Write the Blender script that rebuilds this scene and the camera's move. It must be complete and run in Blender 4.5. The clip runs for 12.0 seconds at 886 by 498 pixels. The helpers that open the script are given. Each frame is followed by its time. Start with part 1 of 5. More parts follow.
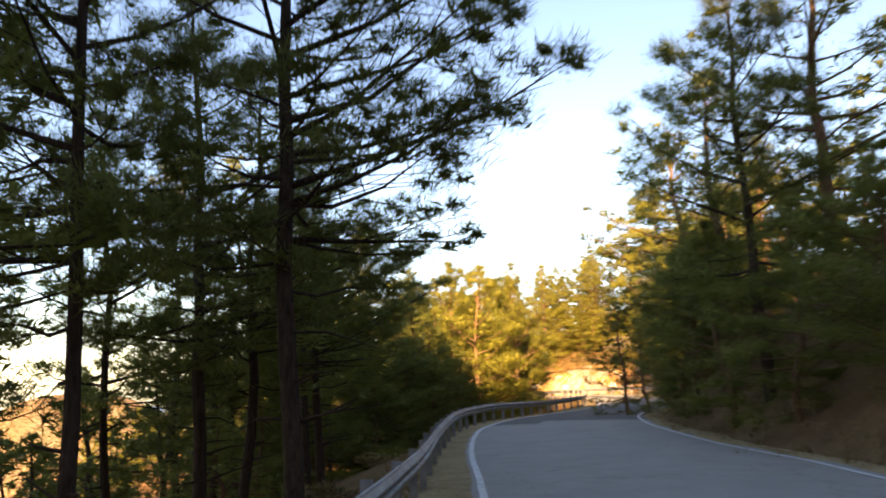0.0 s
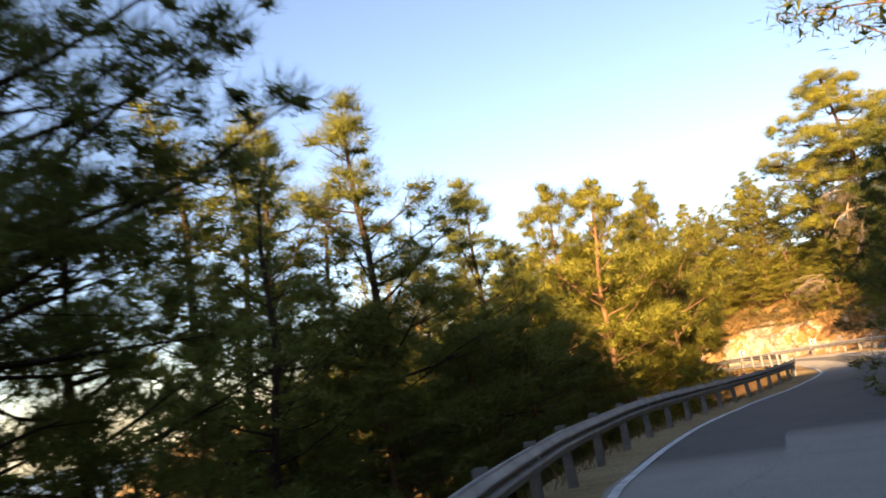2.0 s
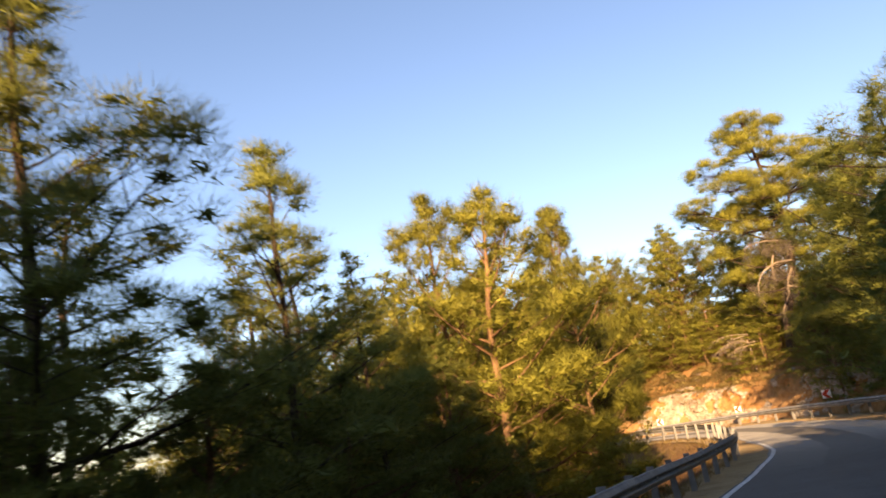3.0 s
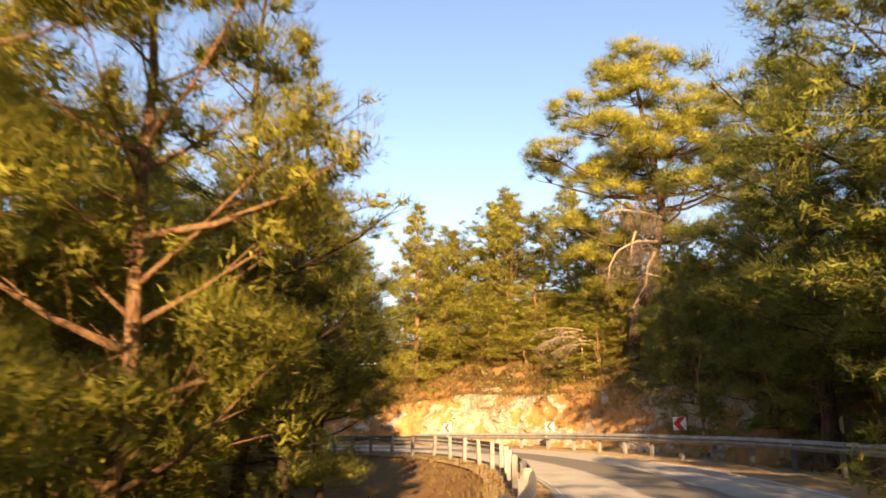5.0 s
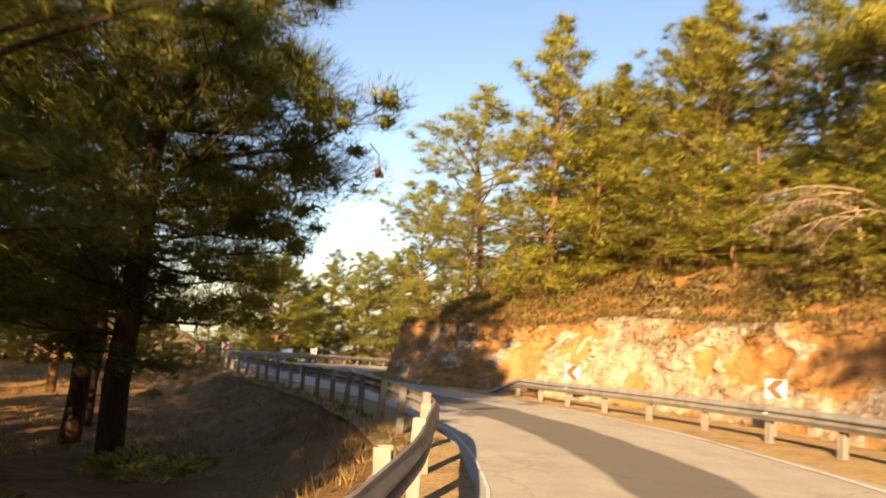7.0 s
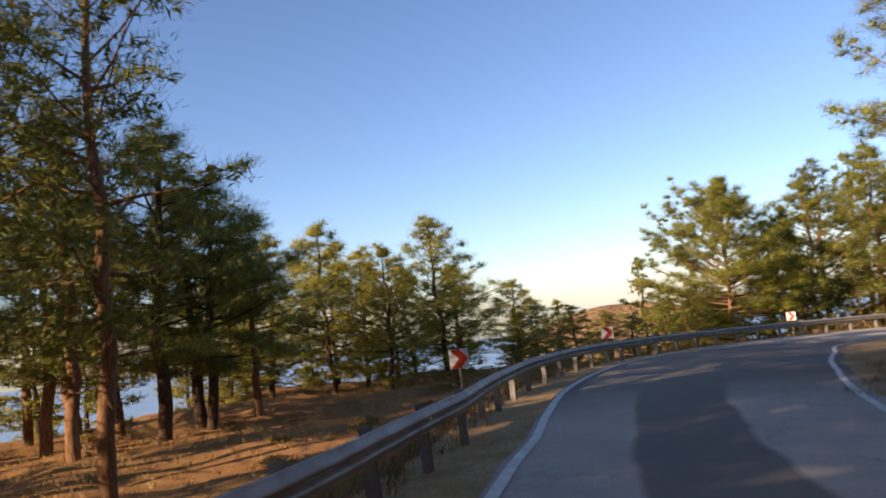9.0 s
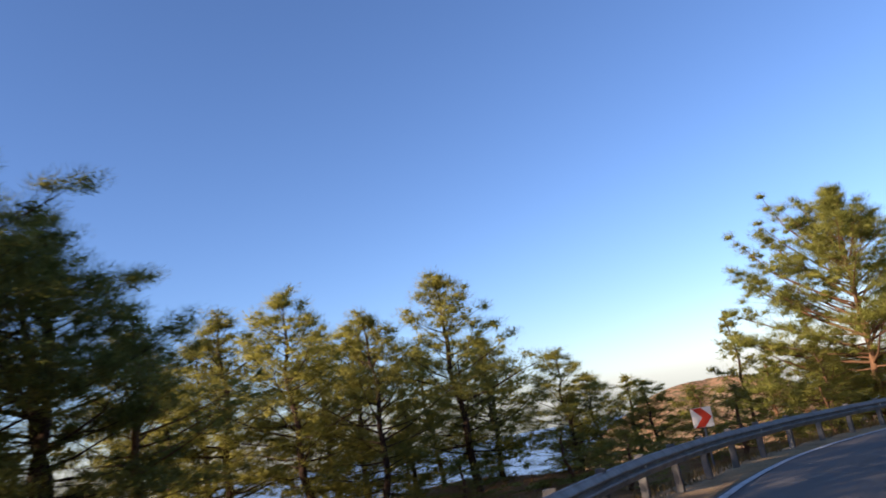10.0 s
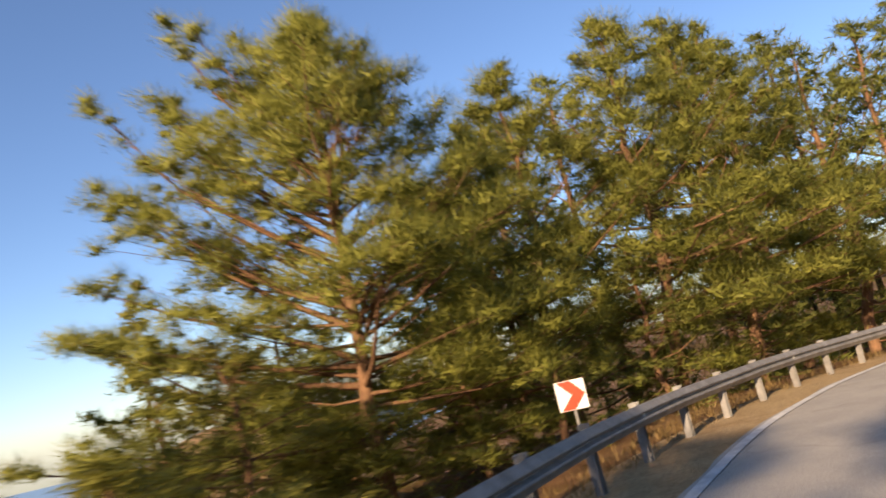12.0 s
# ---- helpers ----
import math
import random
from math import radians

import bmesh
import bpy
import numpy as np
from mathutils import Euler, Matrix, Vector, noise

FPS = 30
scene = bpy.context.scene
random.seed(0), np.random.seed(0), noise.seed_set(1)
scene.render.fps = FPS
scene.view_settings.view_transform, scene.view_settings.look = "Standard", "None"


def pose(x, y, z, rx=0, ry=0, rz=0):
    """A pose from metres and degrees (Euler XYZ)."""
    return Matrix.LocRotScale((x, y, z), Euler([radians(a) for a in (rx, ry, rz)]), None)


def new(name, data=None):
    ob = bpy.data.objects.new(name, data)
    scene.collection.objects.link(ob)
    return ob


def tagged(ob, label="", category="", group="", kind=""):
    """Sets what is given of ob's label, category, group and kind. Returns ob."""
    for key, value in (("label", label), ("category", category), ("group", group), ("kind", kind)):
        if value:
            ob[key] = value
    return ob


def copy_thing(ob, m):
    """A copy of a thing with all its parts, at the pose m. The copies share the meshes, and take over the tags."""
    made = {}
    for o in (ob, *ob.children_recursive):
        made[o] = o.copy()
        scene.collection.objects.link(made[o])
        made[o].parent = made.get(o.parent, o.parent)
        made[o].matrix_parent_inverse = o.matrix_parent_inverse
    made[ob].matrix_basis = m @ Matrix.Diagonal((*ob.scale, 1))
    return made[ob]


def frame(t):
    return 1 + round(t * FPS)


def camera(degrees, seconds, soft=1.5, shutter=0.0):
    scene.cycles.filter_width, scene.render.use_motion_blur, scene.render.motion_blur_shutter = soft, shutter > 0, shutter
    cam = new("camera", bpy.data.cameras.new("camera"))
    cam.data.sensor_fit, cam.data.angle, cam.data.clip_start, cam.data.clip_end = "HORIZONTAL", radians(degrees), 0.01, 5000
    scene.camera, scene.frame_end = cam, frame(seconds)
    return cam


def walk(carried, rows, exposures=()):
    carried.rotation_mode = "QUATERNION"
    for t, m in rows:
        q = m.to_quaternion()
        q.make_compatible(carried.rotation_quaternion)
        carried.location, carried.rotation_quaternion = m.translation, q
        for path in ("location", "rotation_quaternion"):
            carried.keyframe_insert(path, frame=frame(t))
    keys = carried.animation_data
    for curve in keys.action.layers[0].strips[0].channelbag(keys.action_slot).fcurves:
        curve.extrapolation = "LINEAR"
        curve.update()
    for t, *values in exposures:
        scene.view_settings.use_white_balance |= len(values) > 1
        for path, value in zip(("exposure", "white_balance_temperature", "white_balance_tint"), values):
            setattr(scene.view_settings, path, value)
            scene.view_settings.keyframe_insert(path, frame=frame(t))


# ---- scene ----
PATH = [
    (0, 0.003, 0.001, 2.353, 98.87, 2.47, -4.80),
    (0.5, 0.843, 4.703, 2.064, 99.40, 5.09, 4.74),
    (1, 1.744, 9.377, 1.839, 100.35, 7.28, 10.15),
    (1.5, 2.291, 14.105, 1.653, 101.35, 9.04, 11.21),
    (2, 3.018, 18.817, 1.512, 99.71, 9.63, 6.74),
    (2.5, 3.842, 23.604, 1.389, 101.89, 9.16, 4.56),
    (3, 4.808, 28.003, 1.287, 103.65, 9.15, -0.03),
    (3.5, 6.070, 32.221, 1.117, 103.10, 8.76, -4.50),
    (4.1, 8.072, 37.529, 0.838, 102.21, 5.85, -9.21),
    (4.7, 10.512, 42.984, 0.537, 101.71, 1.79, -12.63),
    (5.3, 13.255, 48.310, 0.275, 101.49, -0.94, -13.69),
    (5.5, 14.208, 50.024, 0.208, 101.40, -1.24, -13.31),
    (6, 16.458, 54.493, 0.108, 100.89, -2.58, -10.65),
    (6.5, 18.255, 59.511, -0.027, 100.76, -4.75, -6.20),
    (7, 19.597, 65.051, -0.184, 95.98, -3.74, 3.03),
    (7.5, 20.201, 70.659, -0.304, 92.29, -1.40, 13.78),
    (7.7, 20.332, 73.014, -0.381, 92.24, -0.33, 17.91),
    (8.2, 20.094, 78.810, -0.582, 92.69, 2.25, 28.27),
    (8.7, 18.844, 84.434, -0.800, 93.76, 4.74, 37.69),
    (9.3, 15.754, 91.059, -1.130, 96.69, 7.88, 45.57),
    (9.5, 14.352, 93.249, -1.255, 98.29, 8.89, 47.01),
    (10, 11.171, 98.602, -1.450, 102.96, 10.05, 48.23),
    (10.5, 8.400, 103.886, -1.661, 102.57, 13.11, 43.95),
    (11, 6.481, 109.036, -1.861, 100.86, 14.83, 35.19),
    (11.5, 4.836, 114.601, -2.136, 100.02, 14.59, 24.07),
    (12, 4.596, 121.310, -2.495, 98.86, 13.14, 13.00),
]
cam = camera(63.3, 12.0, soft=1.7, shutter=0.22)
EXPOSURES = [(0.0, 2.5, 8300, 21), (1.0, 2.34, 7700, 22), (2.5, 2.03, 7900, 19), (3.7, 1.73, 7200, 20), (5.3, 2.08, 8300, 16), (6.5, 1.75, 8400, 14), (7.0, 1.82, 8000, 14), (7.5, 1.50, 8100, 13), (9.4, 1.18, 5800, 22), (10.5, 1.01, 5500, 22), (11.4, 1.01, 5700, 21), (12.0, 1.18, 6200, 18)]
walk(cam, [(t, pose(x, y, z, rx, ry, rz)) for t, x, y, z, rx, ry, rz in PATH], EXPOSURES)

# ---- daylight: low sun from behind, clear sky ----
SUN_TRAVEL = Vector((0.255, 0.973, -0.380)).normalized()
sun_data = bpy.data.lights.new("sun", "SUN")
sun_data.energy, sun_data.angle, sun_data.color = 5.0, radians(0.55), (1.0, 0.74, 0.44)
sun_lamp = new("sun", sun_data)
sun_lamp.rotation_mode = "QUATERNION"
sun_lamp.rotation_quaternion = SUN_TRAVEL.to_track_quat("-Z", "Y")
sun_lamp.location = (-40, -80, 60)
world = bpy.data.worlds.new("world")
scene.world = world
world.use_nodes = True
wn, wl = world.node_tree.nodes, world.node_tree.links
wn.clear()
sky = wn.new("ShaderNodeTexSky")
sky.sky_type, sky.sun_disc = "NISHITA", False
sky.sun_elevation = math.asin(-SUN_TRAVEL.z)
sky.sun_rotation = math.atan2(-SUN_TRAVEL.x, -SUN_TRAVEL.y)
sky.altitude, sky.air_density, sky.dust_density, sky.ozone_density = 350, 1.0, 0.35, 3.0
bgn, won = wn.new("ShaderNodeBackground"), wn.new("ShaderNodeOutputWorld")
bgn.inputs["Strength"].default_value = 0.080
wl.new(sky.outputs[0], bgn.inputs[0])
wl.new(bgn.outputs[0], won.inputs[0])


# ---- materials ----
def material(name, rough=0.8, metal=0.0, spec=0.3):
    mat = bpy.data.materials.new(name)
    mat.use_nodes = True
    b = mat.node_tree.nodes["Principled BSDF"]
    b.inputs["Roughness"].default_value, b.inputs["Metallic"].default_value = rough, metal
    b.inputs["Specular IOR Level"].default_value = spec
    return mat, mat.node_tree.nodes, mat.node_tree.links, b


def coords(n, l, scale, kind="Object"):
    """Texture coordinates, stretched by scale."""
    tc, mp = n.new("ShaderNodeTexCoord"), n.new("ShaderNodeMapping")
    mp.inputs["Scale"].default_value = scale if hasattr(scale, "__len__") else (scale, scale, scale)
    l.new(tc.outputs[kind], mp.inputs["Vector"])
    return mp.outputs[0]


def position(n, l, scale):
    g, mp = n.new("ShaderNodeNewGeometry"), n.new("ShaderNodeMapping")
    mp.inputs["Scale"].default_value = scale if hasattr(scale, "__len__") else (scale, scale, scale)
    l.new(g.outputs["Position"], mp.inputs["Vector"])
    return mp.outputs[0]


def noise_tex(n, l, vec, scale, detail=4.0, rough=0.6, dist=0.0):
    t = n.new("ShaderNodeTexNoise")
    t.inputs["Scale"].default_value, t.inputs["Detail"].default_value = scale, detail
    t.inputs["Roughness"].default_value, t.inputs["Distortion"].default_value = rough, dist
    l.new(vec, t.inputs["Vector"])
    return t.outputs["Fac"]


def ramp(n, l, fac, stops):
    r = n.new("ShaderNodeValToRGB")
    e = r.color_ramp.elements
    while len(e) < len(stops):
        e.new(0.5)
    for k, (p, c) in enumerate(stops):
        e[k].position = p
        e[k].color = (*c, 1) if hasattr(c, "__len__") else (c, c, c, 1)
    l.new(fac, r.inputs[0])
    return r.outputs[0]


def blend(n, l, fac, a, b, kind="MIX"):
    m = n.new("ShaderNodeMix")
    m.data_type, m.blend_type = "RGBA", kind
    for sock, v in ((m.inputs[0], fac), (m.inputs[6], a), (m.inputs[7], b)):
        if hasattr(v, "links"):
            l.new(v, sock)
        elif hasattr(v, "__len__"):
            sock.default_value = (*v, 1)
        else:
            sock.default_value = v
    return m.outputs[2]


def relief(n, l, b, height, strength=0.5, distance=0.02):
    bp = n.new("ShaderNodeBump")
    bp.inputs["Strength"].default_value, bp.inputs["Distance"].default_value = strength, distance
    l.new(height, bp.inputs["Height"])
    l.new(bp.outputs[0], b.inputs["Normal"])


def mat_plain(name, col, rough=0.6, metal=0.0, grain=0.12, scale=9.0, spec=0.3):
    mat, n, l, b = material(name, rough, metal, spec)
    v = coords(n, l, 1.0)
    f = noise_tex(n, l, v, scale, 5)
    dark = tuple(c * (1 - grain * 2) for c in col)
    lite = tuple(min(1, c * (1 + grain)) for c in col)
    l.new(ramp(n, l, f, [(0.3, dark), (0.7, lite)]), b.inputs["Base Color"])
    relief(n, l, b, noise_tex(n, l, v, scale * 6, 3), 0.15, 0.005)
    return mat


def mat_asphalt():
    mat, n, l, b = material("worn asphalt", 0.85, 0, 0.25)
    uv = n.new("ShaderNodeUVMap")
    uv.uv_map = "UVMap"
    sep = n.new("ShaderNodeSeparateXYZ")
    l.new(uv.outputs[0], sep.inputs[0])
    p = position(n, l, 1.0)
    wob = noise_tex(n, l, p, 0.35, 3)
    ad = n.new("ShaderNodeMath")
    ad.operation = "MULTIPLY_ADD"
    l.new(wob, ad.inputs[0])
    ad.inputs[1].default_value = 0.035
    l.new(sep.outputs[0], ad.inputs[2])
    # lateral bands: worn pale edge strips and a darker resurfaced middle
    band = ramp(n, l, ad.outputs[0], [(0.0, 0.6), (0.04, 0.95), (0.315, 0.9), (0.335, 0.16), (0.60, 0.16), (0.62, 1.0), (1.0, 0.95)])
    # the banded stretch lies on the bend; elsewhere the surface is even
    way = n.new("ShaderNodeMapRange")
    way.inputs["From Max"].default_value = 200.0
    l.new(sep.outputs[1], way.inputs["Value"])
    # elsewhere: an older grey stretch, then a dark overlay that starts two metres later in the far lane
    lane = ramp(n, l, ad.outputs[0], [(0.335, 0.0), (0.345, 1.0)])
    later = n.new("ShaderNodeMath")
    later.operation = "MULTIPLY_ADD"
    l.new(lane, later.inputs[0])
    later.inputs[1].default_value = -0.011
    l.new(way.outputs[0], later.inputs[2])
    # past the bend, tree shade and then far sunlight are put into the tone
    plain = ramp(n, l, later.outputs[0], [(0.2770, 0.66), (0.2780, 0.03), (0.3700, 0.05), (0.4100, 0.40), (0.6625, 0.14), (0.7400, 0.14), (0.7800, 0.95)])
    band = blend(n, l, ramp(n, l, way.outputs[0], [(0.4000, 0.0), (0.4425, 1.0), (0.6350, 1.0), (0.6625, 0.0)]), plain, band)
    fine = noise_tex(n, l, p, 60.0, 3, 0.7)
    mid = noise_tex(n, l, p, 1.1, 5, 0.6)
    col = blend(n, l, band, (0.120, 0.110, 0.094), (0.54, 0.50, 0.43))
    col = blend(n, l, ramp(n, l, mid, [(0.35, 0.0), (0.8, 0.4)]), col, (0.22, 0.205, 0.188))
    col = blend(n, l, ramp(n, l, fine, [(0.35, 0.55), (0.7, 1.0)]), (0.03, 0.03, 0.03), col)
    # thin tar-sealed cracks
    vor = n.new("ShaderNodeTexVoronoi")
    vor.feature = "DISTANCE_TO_EDGE"
    vor.inputs["Scale"].default_value = 0.28
    wv = n.new("ShaderNodeVectorMath")
    wv.operation = "ADD"
    nz = n.new("ShaderNodeTexNoise")
    nz.inputs["Scale"].default_value = 1.6
    l.new(p, nz.inputs["Vector"])
    l.new(p, wv.inputs[0])
    l.new(nz.outputs["Color"], wv.inputs[1])
    l.new(wv.outputs[0], vor.inputs["Vector"])
    crack = ramp(n, l, vor.outputs["Distance"], [(0.0, 1.0), (0.012, 0.0)])
    crk = n.new("ShaderNodeMath")
    crk.operation = "MULTIPLY"
    crk.inputs[1].default_value = 0.22
    l.new(crack, crk.inputs[0])
    col = blend(n, l, crk.outputs[0], col, (0.025, 0.024, 0.023))
    l.new(col, b.inputs["Base Color"])
    relief(n, l, b, fine, 0.5, 0.006)
    return mat


def mat_soil(name, dark, mid, pale, leaf, bump=0.6):
    """Soil with needle litter, stones and dry grass patches."""
    mat, n, l, b = material(name, 0.95, 0, 0.1)
    p = position(n, l, 1.0)
    big = noise_tex(n, l, p, 0.16, 5, 0.6)
    med = noise_tex(n, l, p, 1.3, 6, 0.65)
    fin = noise_tex(n, l, p, 14.0, 4, 0.7)
    col = ramp(n, l, med, [(0.25, dark), (0.5, mid), (0.75, pale)])
    col = blend(n, l, ramp(n, l, big, [(0.42, 0.0), (0.62, 0.75)]), col, leaf)
    col = blend(n, l, ramp(n, l, fin, [(0.3, 0.75), (0.6, 0.0)]), col, tuple(c * 0.45 for c in mid))
    l.new(col, b.inputs["Base Color"])
    ad = n.new("ShaderNodeMath")
    ad.operation = "ADD"
    l.new(med, ad.inputs[0])
    l.new(fin, ad.inputs[1])
    relief(n, l, b, ad.outputs[0], bump, 0.12)
    return mat


def mat_rock(name, bare=None):
    """Orange earth with outcrops of cracked pale limestone; the outcrops follow the mesh's own "stone" value, or bare."""
    mat, n, l, b = material(name, 0.93, 0, 0.12)
    p = position(n, l, 1.0)
    big = noise_tex(n, l, p, 0.45, 5, 0.6, 0.3)
    med = noise_tex(n, l, p, 1.7, 7, 0.68, 0.4)
    fin = noise_tex(n, l, p, 9.0, 6, 0.72)
    earth = ramp(n, l, med, [(0.28, (0.24, 0.112, 0.038)), (0.48, (0.40, 0.20, 0.072)), (0.72, (0.50, 0.29, 0.125))])
    earth = blend(n, l, ramp(n, l, big, [(0.45, 0.0), (0.65, 0.55)]), earth, (0.40, 0.255, 0.125))
    earth = blend(n, l, ramp(n, l, fin, [(0.34, 0.6), (0.55, 0.0)]), earth, (0.24, 0.125, 0.048))
    stone = ramp(n, l, med, [(0.30, (0.22, 0.17, 0.115)), (0.45, (0.36, 0.30, 0.225)), (0.66, (0.56, 0.50, 0.41))])
    stone = blend(n, l, ramp(n, l, fin, [(0.32, 0.55), (0.56, 0.0)]), stone, (0.30, 0.20, 0.12))
    warp, ad = n.new("ShaderNodeTexNoise"), n.new("ShaderNodeVectorMath")
    warp.inputs["Scale"].default_value, warp.inputs["Detail"].default_value = 1.4, 3.0
    ad.operation = "ADD"
    l.new(p, warp.inputs["Vector"])
    l.new(p, ad.inputs[0])
    l.new(warp.outputs["Color"], ad.inputs[1])
    crack = n.new("ShaderNodeTexVoronoi")
    crack.feature = "DISTANCE_TO_EDGE"
    crack.inputs["Scale"].default_value = 3.4
    l.new(ad.outputs[0], crack.inputs["Vector"])
    joint = ramp(n, l, crack.outputs["Distance"], [(0.0, 0.6), (0.09, 0.0)])
    stone = blend(n, l, joint, stone, (0.20, 0.115, 0.055))
    if bare is None:
        at = n.new("ShaderNodeAttribute")
        at.attribute_name = "stone"
        mask = n.new("ShaderNodeMath")
        mask.operation = "MULTIPLY_ADD"
        l.new(med, mask.inputs[0])
        mask.inputs[1].default_value = 0.9
        l.new(at.outputs["Fac"], mask.inputs[2])
        where = ramp(n, l, mask.outputs[0], [(0.97, 0.0), (1.10, 0.92)])
    else:
        where = bare
    col = blend(n, l, where, earth, stone)
    l.new(col, b.inputs["Base Color"])
    up = n.new("ShaderNodeMath")
    up.operation = "MULTIPLY_ADD"
    l.new(med, up.inputs[0])
    up.inputs[1].default_value = 1.2
    l.new(fin, up.inputs[2])
    relief(n, l, b, up.outputs[0], 0.8, 0.10)
    return mat


def mat_leaf(name, dark, mid, lite, translucent=0.35):
    """Needles and leaves: colour differs blade by blade and tree by tree."""
    mat, n, l, b = material(name, 0.6, 0, 0.25)
    g, oi = n.new("ShaderNodeNewGeometry"), n.new("ShaderNodeObjectInfo")
    tuft = noise_tex(n, l, position(n, l, 1.0), 1.5, 3, 0.6)
    mr = n.new("ShaderNodeMapRange")
    mr.inputs["From Min"].default_value, mr.inputs["From Max"].default_value = 0.3, 0.7
    l.new(tuft, mr.inputs["Value"])
    fac = n.new("ShaderNodeMix")
    fac.inputs[0].default_value = 0.22
    l.new(mr.outputs[0], fac.inputs[2])
    l.new(g.outputs["Random Per Island"], fac.inputs[3])
    fine = noise_tex(n, l, position(n, l, 1.0), 26.0, 3, 0.75)
    fmr = n.new("ShaderNodeMapRange")
    fmr.inputs["From Min"].default_value, fmr.inputs["From Max"].default_value = 0.32, 0.68
    l.new(fine, fmr.inputs["Value"])
    fmix = n.new("ShaderNodeMix")
    fmix.inputs[0].default_value = 0.2
    l.new(fac.outputs[0], fmix.inputs[2])
    l.new(fmr.outputs[0], fmix.inputs[3])
    col = ramp(n, l, fmix.outputs[0], [(0.10, dark), (0.5, mid), (0.90, lite)])
    hs = n.new("ShaderNodeHueSaturation")
    m = n.new("ShaderNodeMapRange")
    m.inputs["To Min"].default_value, m.inputs["To Max"].default_value = 0.75, 1.2
    l.new(oi.outputs["Random"], m.inputs["Value"])
    l.new(m.outputs[0], hs.inputs["Value"])
    l.new(col, hs.inputs["Color"])
    l.new(hs.outputs[0], b.inputs["Base Color"])
    tr, mx = n.new("ShaderNodeBsdfTranslucent"), n.new("ShaderNodeMixShader")
    l.new(hs.outputs[0], tr.inputs["Color"])
    mx.inputs[0].default_value = translucent
    l.new(b.outputs[0], mx.inputs[1])
    l.new(tr.outputs[0], mx.inputs[2])
    l.new(mx.outputs[0], n["Material Output"].inputs["Surface"])
    return mat


def mat_bark(name, dark, lite):
    mat, n, l, b = material(name, 0.95, 0, 0.1)
    v = coords(n, l, (1, 1, 0.25))
    f = noise_tex(n, l, v, 14.0, 6, 0.7)
    l.new(ramp(n, l, f, [(0.3, dark), (0.65, lite)]), b.inputs["Base Color"])
    relief(n, l, b, f, 1.0, 0.04)
    return mat


def mat_galvanised():
    mat, n, l, b = material("dull galvanised steel", 0.6, 0.2, 0.35)
    v = position(n, l, 1.0)
    f = noise_tex(n, l, v, 3.0, 6, 0.7)
    g = noise_tex(n, l, v, 40.0, 3, 0.6)
    col = ramp(n, l, f, [(0.25, (0.14, 0.135, 0.125)), (0.55, (0.25, 0.24, 0.225)), (0.8, (0.34, 0.33, 0.305))])
    col = blend(n, l, ramp(n, l, g, [(0.62, 0.0), (0.75, 0.5)]), col, (0.22, 0.13, 0.07))
    l.new(col, b.inputs["Base Color"])
    l.new(ramp(n, l, f, [(0.2, 0.65), (0.8, 0.42)]), b.inputs["Roughness"])
    return mat


def mat_hill():
    mat, n, l, b = material("far scrub and bare earth", 1.0, 0, 0.05)
    p = position(n, l, 1.0)
    a = noise_tex(n, l, p, 0.05, 6, 0.7)
    c = noise_tex(n, l, p, 0.4, 4, 0.7)
    col = ramp(n, l, a, [(0.4, (0.30, 0.17, 0.09)), (0.6, (0.38, 0.25, 0.15))])
    col = blend(n, l, ramp(n, l, c, [(0.45, 0.0), (0.58, 0.9)]), col, (0.07, 0.075, 0.03))
    l.new(col, b.inputs["Base Color"])
    return mat


def mat_water():
    mat, n, l, b = material("hazy sea", 0.35, 0, 0.5)
    p = position(n, l, 1.0)
    l.new(ramp(n, l, noise_tex(n, l, p, 0.01, 4), [(0.3, (0.16, 0.25, 0.36)), (0.7, (0.20, 0.30, 0.42))]), b.inputs["Base Color"])
    return mat


M_ROAD = mat_asphalt()
M_LINE = mat_plain("worn white road paint", (0.62, 0.61, 0.58), 0.7, 0, 0.16, 5)
M_SOIL = mat_soil("needle-strewn red soil", (0.085, 0.042, 0.020), (0.20, 0.105, 0.048), (0.33, 0.20, 0.10), (0.24, 0.16, 0.07))
M_EARTH = mat_soil("bare orange earth with dry scrub litter", (0.17, 0.075, 0.026), (0.36, 0.18, 0.07), (0.46, 0.27, 0.12), (0.30, 0.19, 0.075))
M_VERGE = mat_soil("dry gravel verge", (0.22, 0.135, 0.065), (0.45, 0.315, 0.165), (0.58, 0.44, 0.26), (0.50, 0.37, 0.19), 0.8)
M_ROCK = mat_rock("limestone and red earth")
M_STONE = mat_rock("weathered limestone", 0.85)
# needle tones: M and Y have sunlight mixed into the colour for lit pines
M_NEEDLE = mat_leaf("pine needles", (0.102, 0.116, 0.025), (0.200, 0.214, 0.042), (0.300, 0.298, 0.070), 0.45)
M_NEEDLE_M = mat_leaf("half-brightened pine needles", (0.128, 0.142, 0.026), (0.245, 0.252, 0.042), (0.355, 0.342, 0.070), 0.45)
M_NEEDLE_Y = mat_leaf("sun-brightened pine needles", (0.150, 0.152, 0.026), (0.275, 0.262, 0.042), (0.390, 0.355, 0.070), 0.45)
M_SCRUB = mat_leaf("dry scrub leaves", (0.150, 0.105, 0.034), (0.290, 0.212, 0.072), (0.400, 0.310, 0.115), 0.35)
M_GRASS = mat_leaf("dry grass blades", (0.16, 0.10, 0.035), (0.30, 0.20, 0.075), (0.42, 0.31, 0.13), 0.3)
M_DEADTWIG = mat_leaf("dead grey twigs", (0.13, 0.098, 0.066), (0.25, 0.195, 0.140), (0.36, 0.29, 0.215), 0.2)
M_BARK = mat_bark("pine bark", (0.026, 0.018, 0.013), (0.095, 0.062, 0.042))
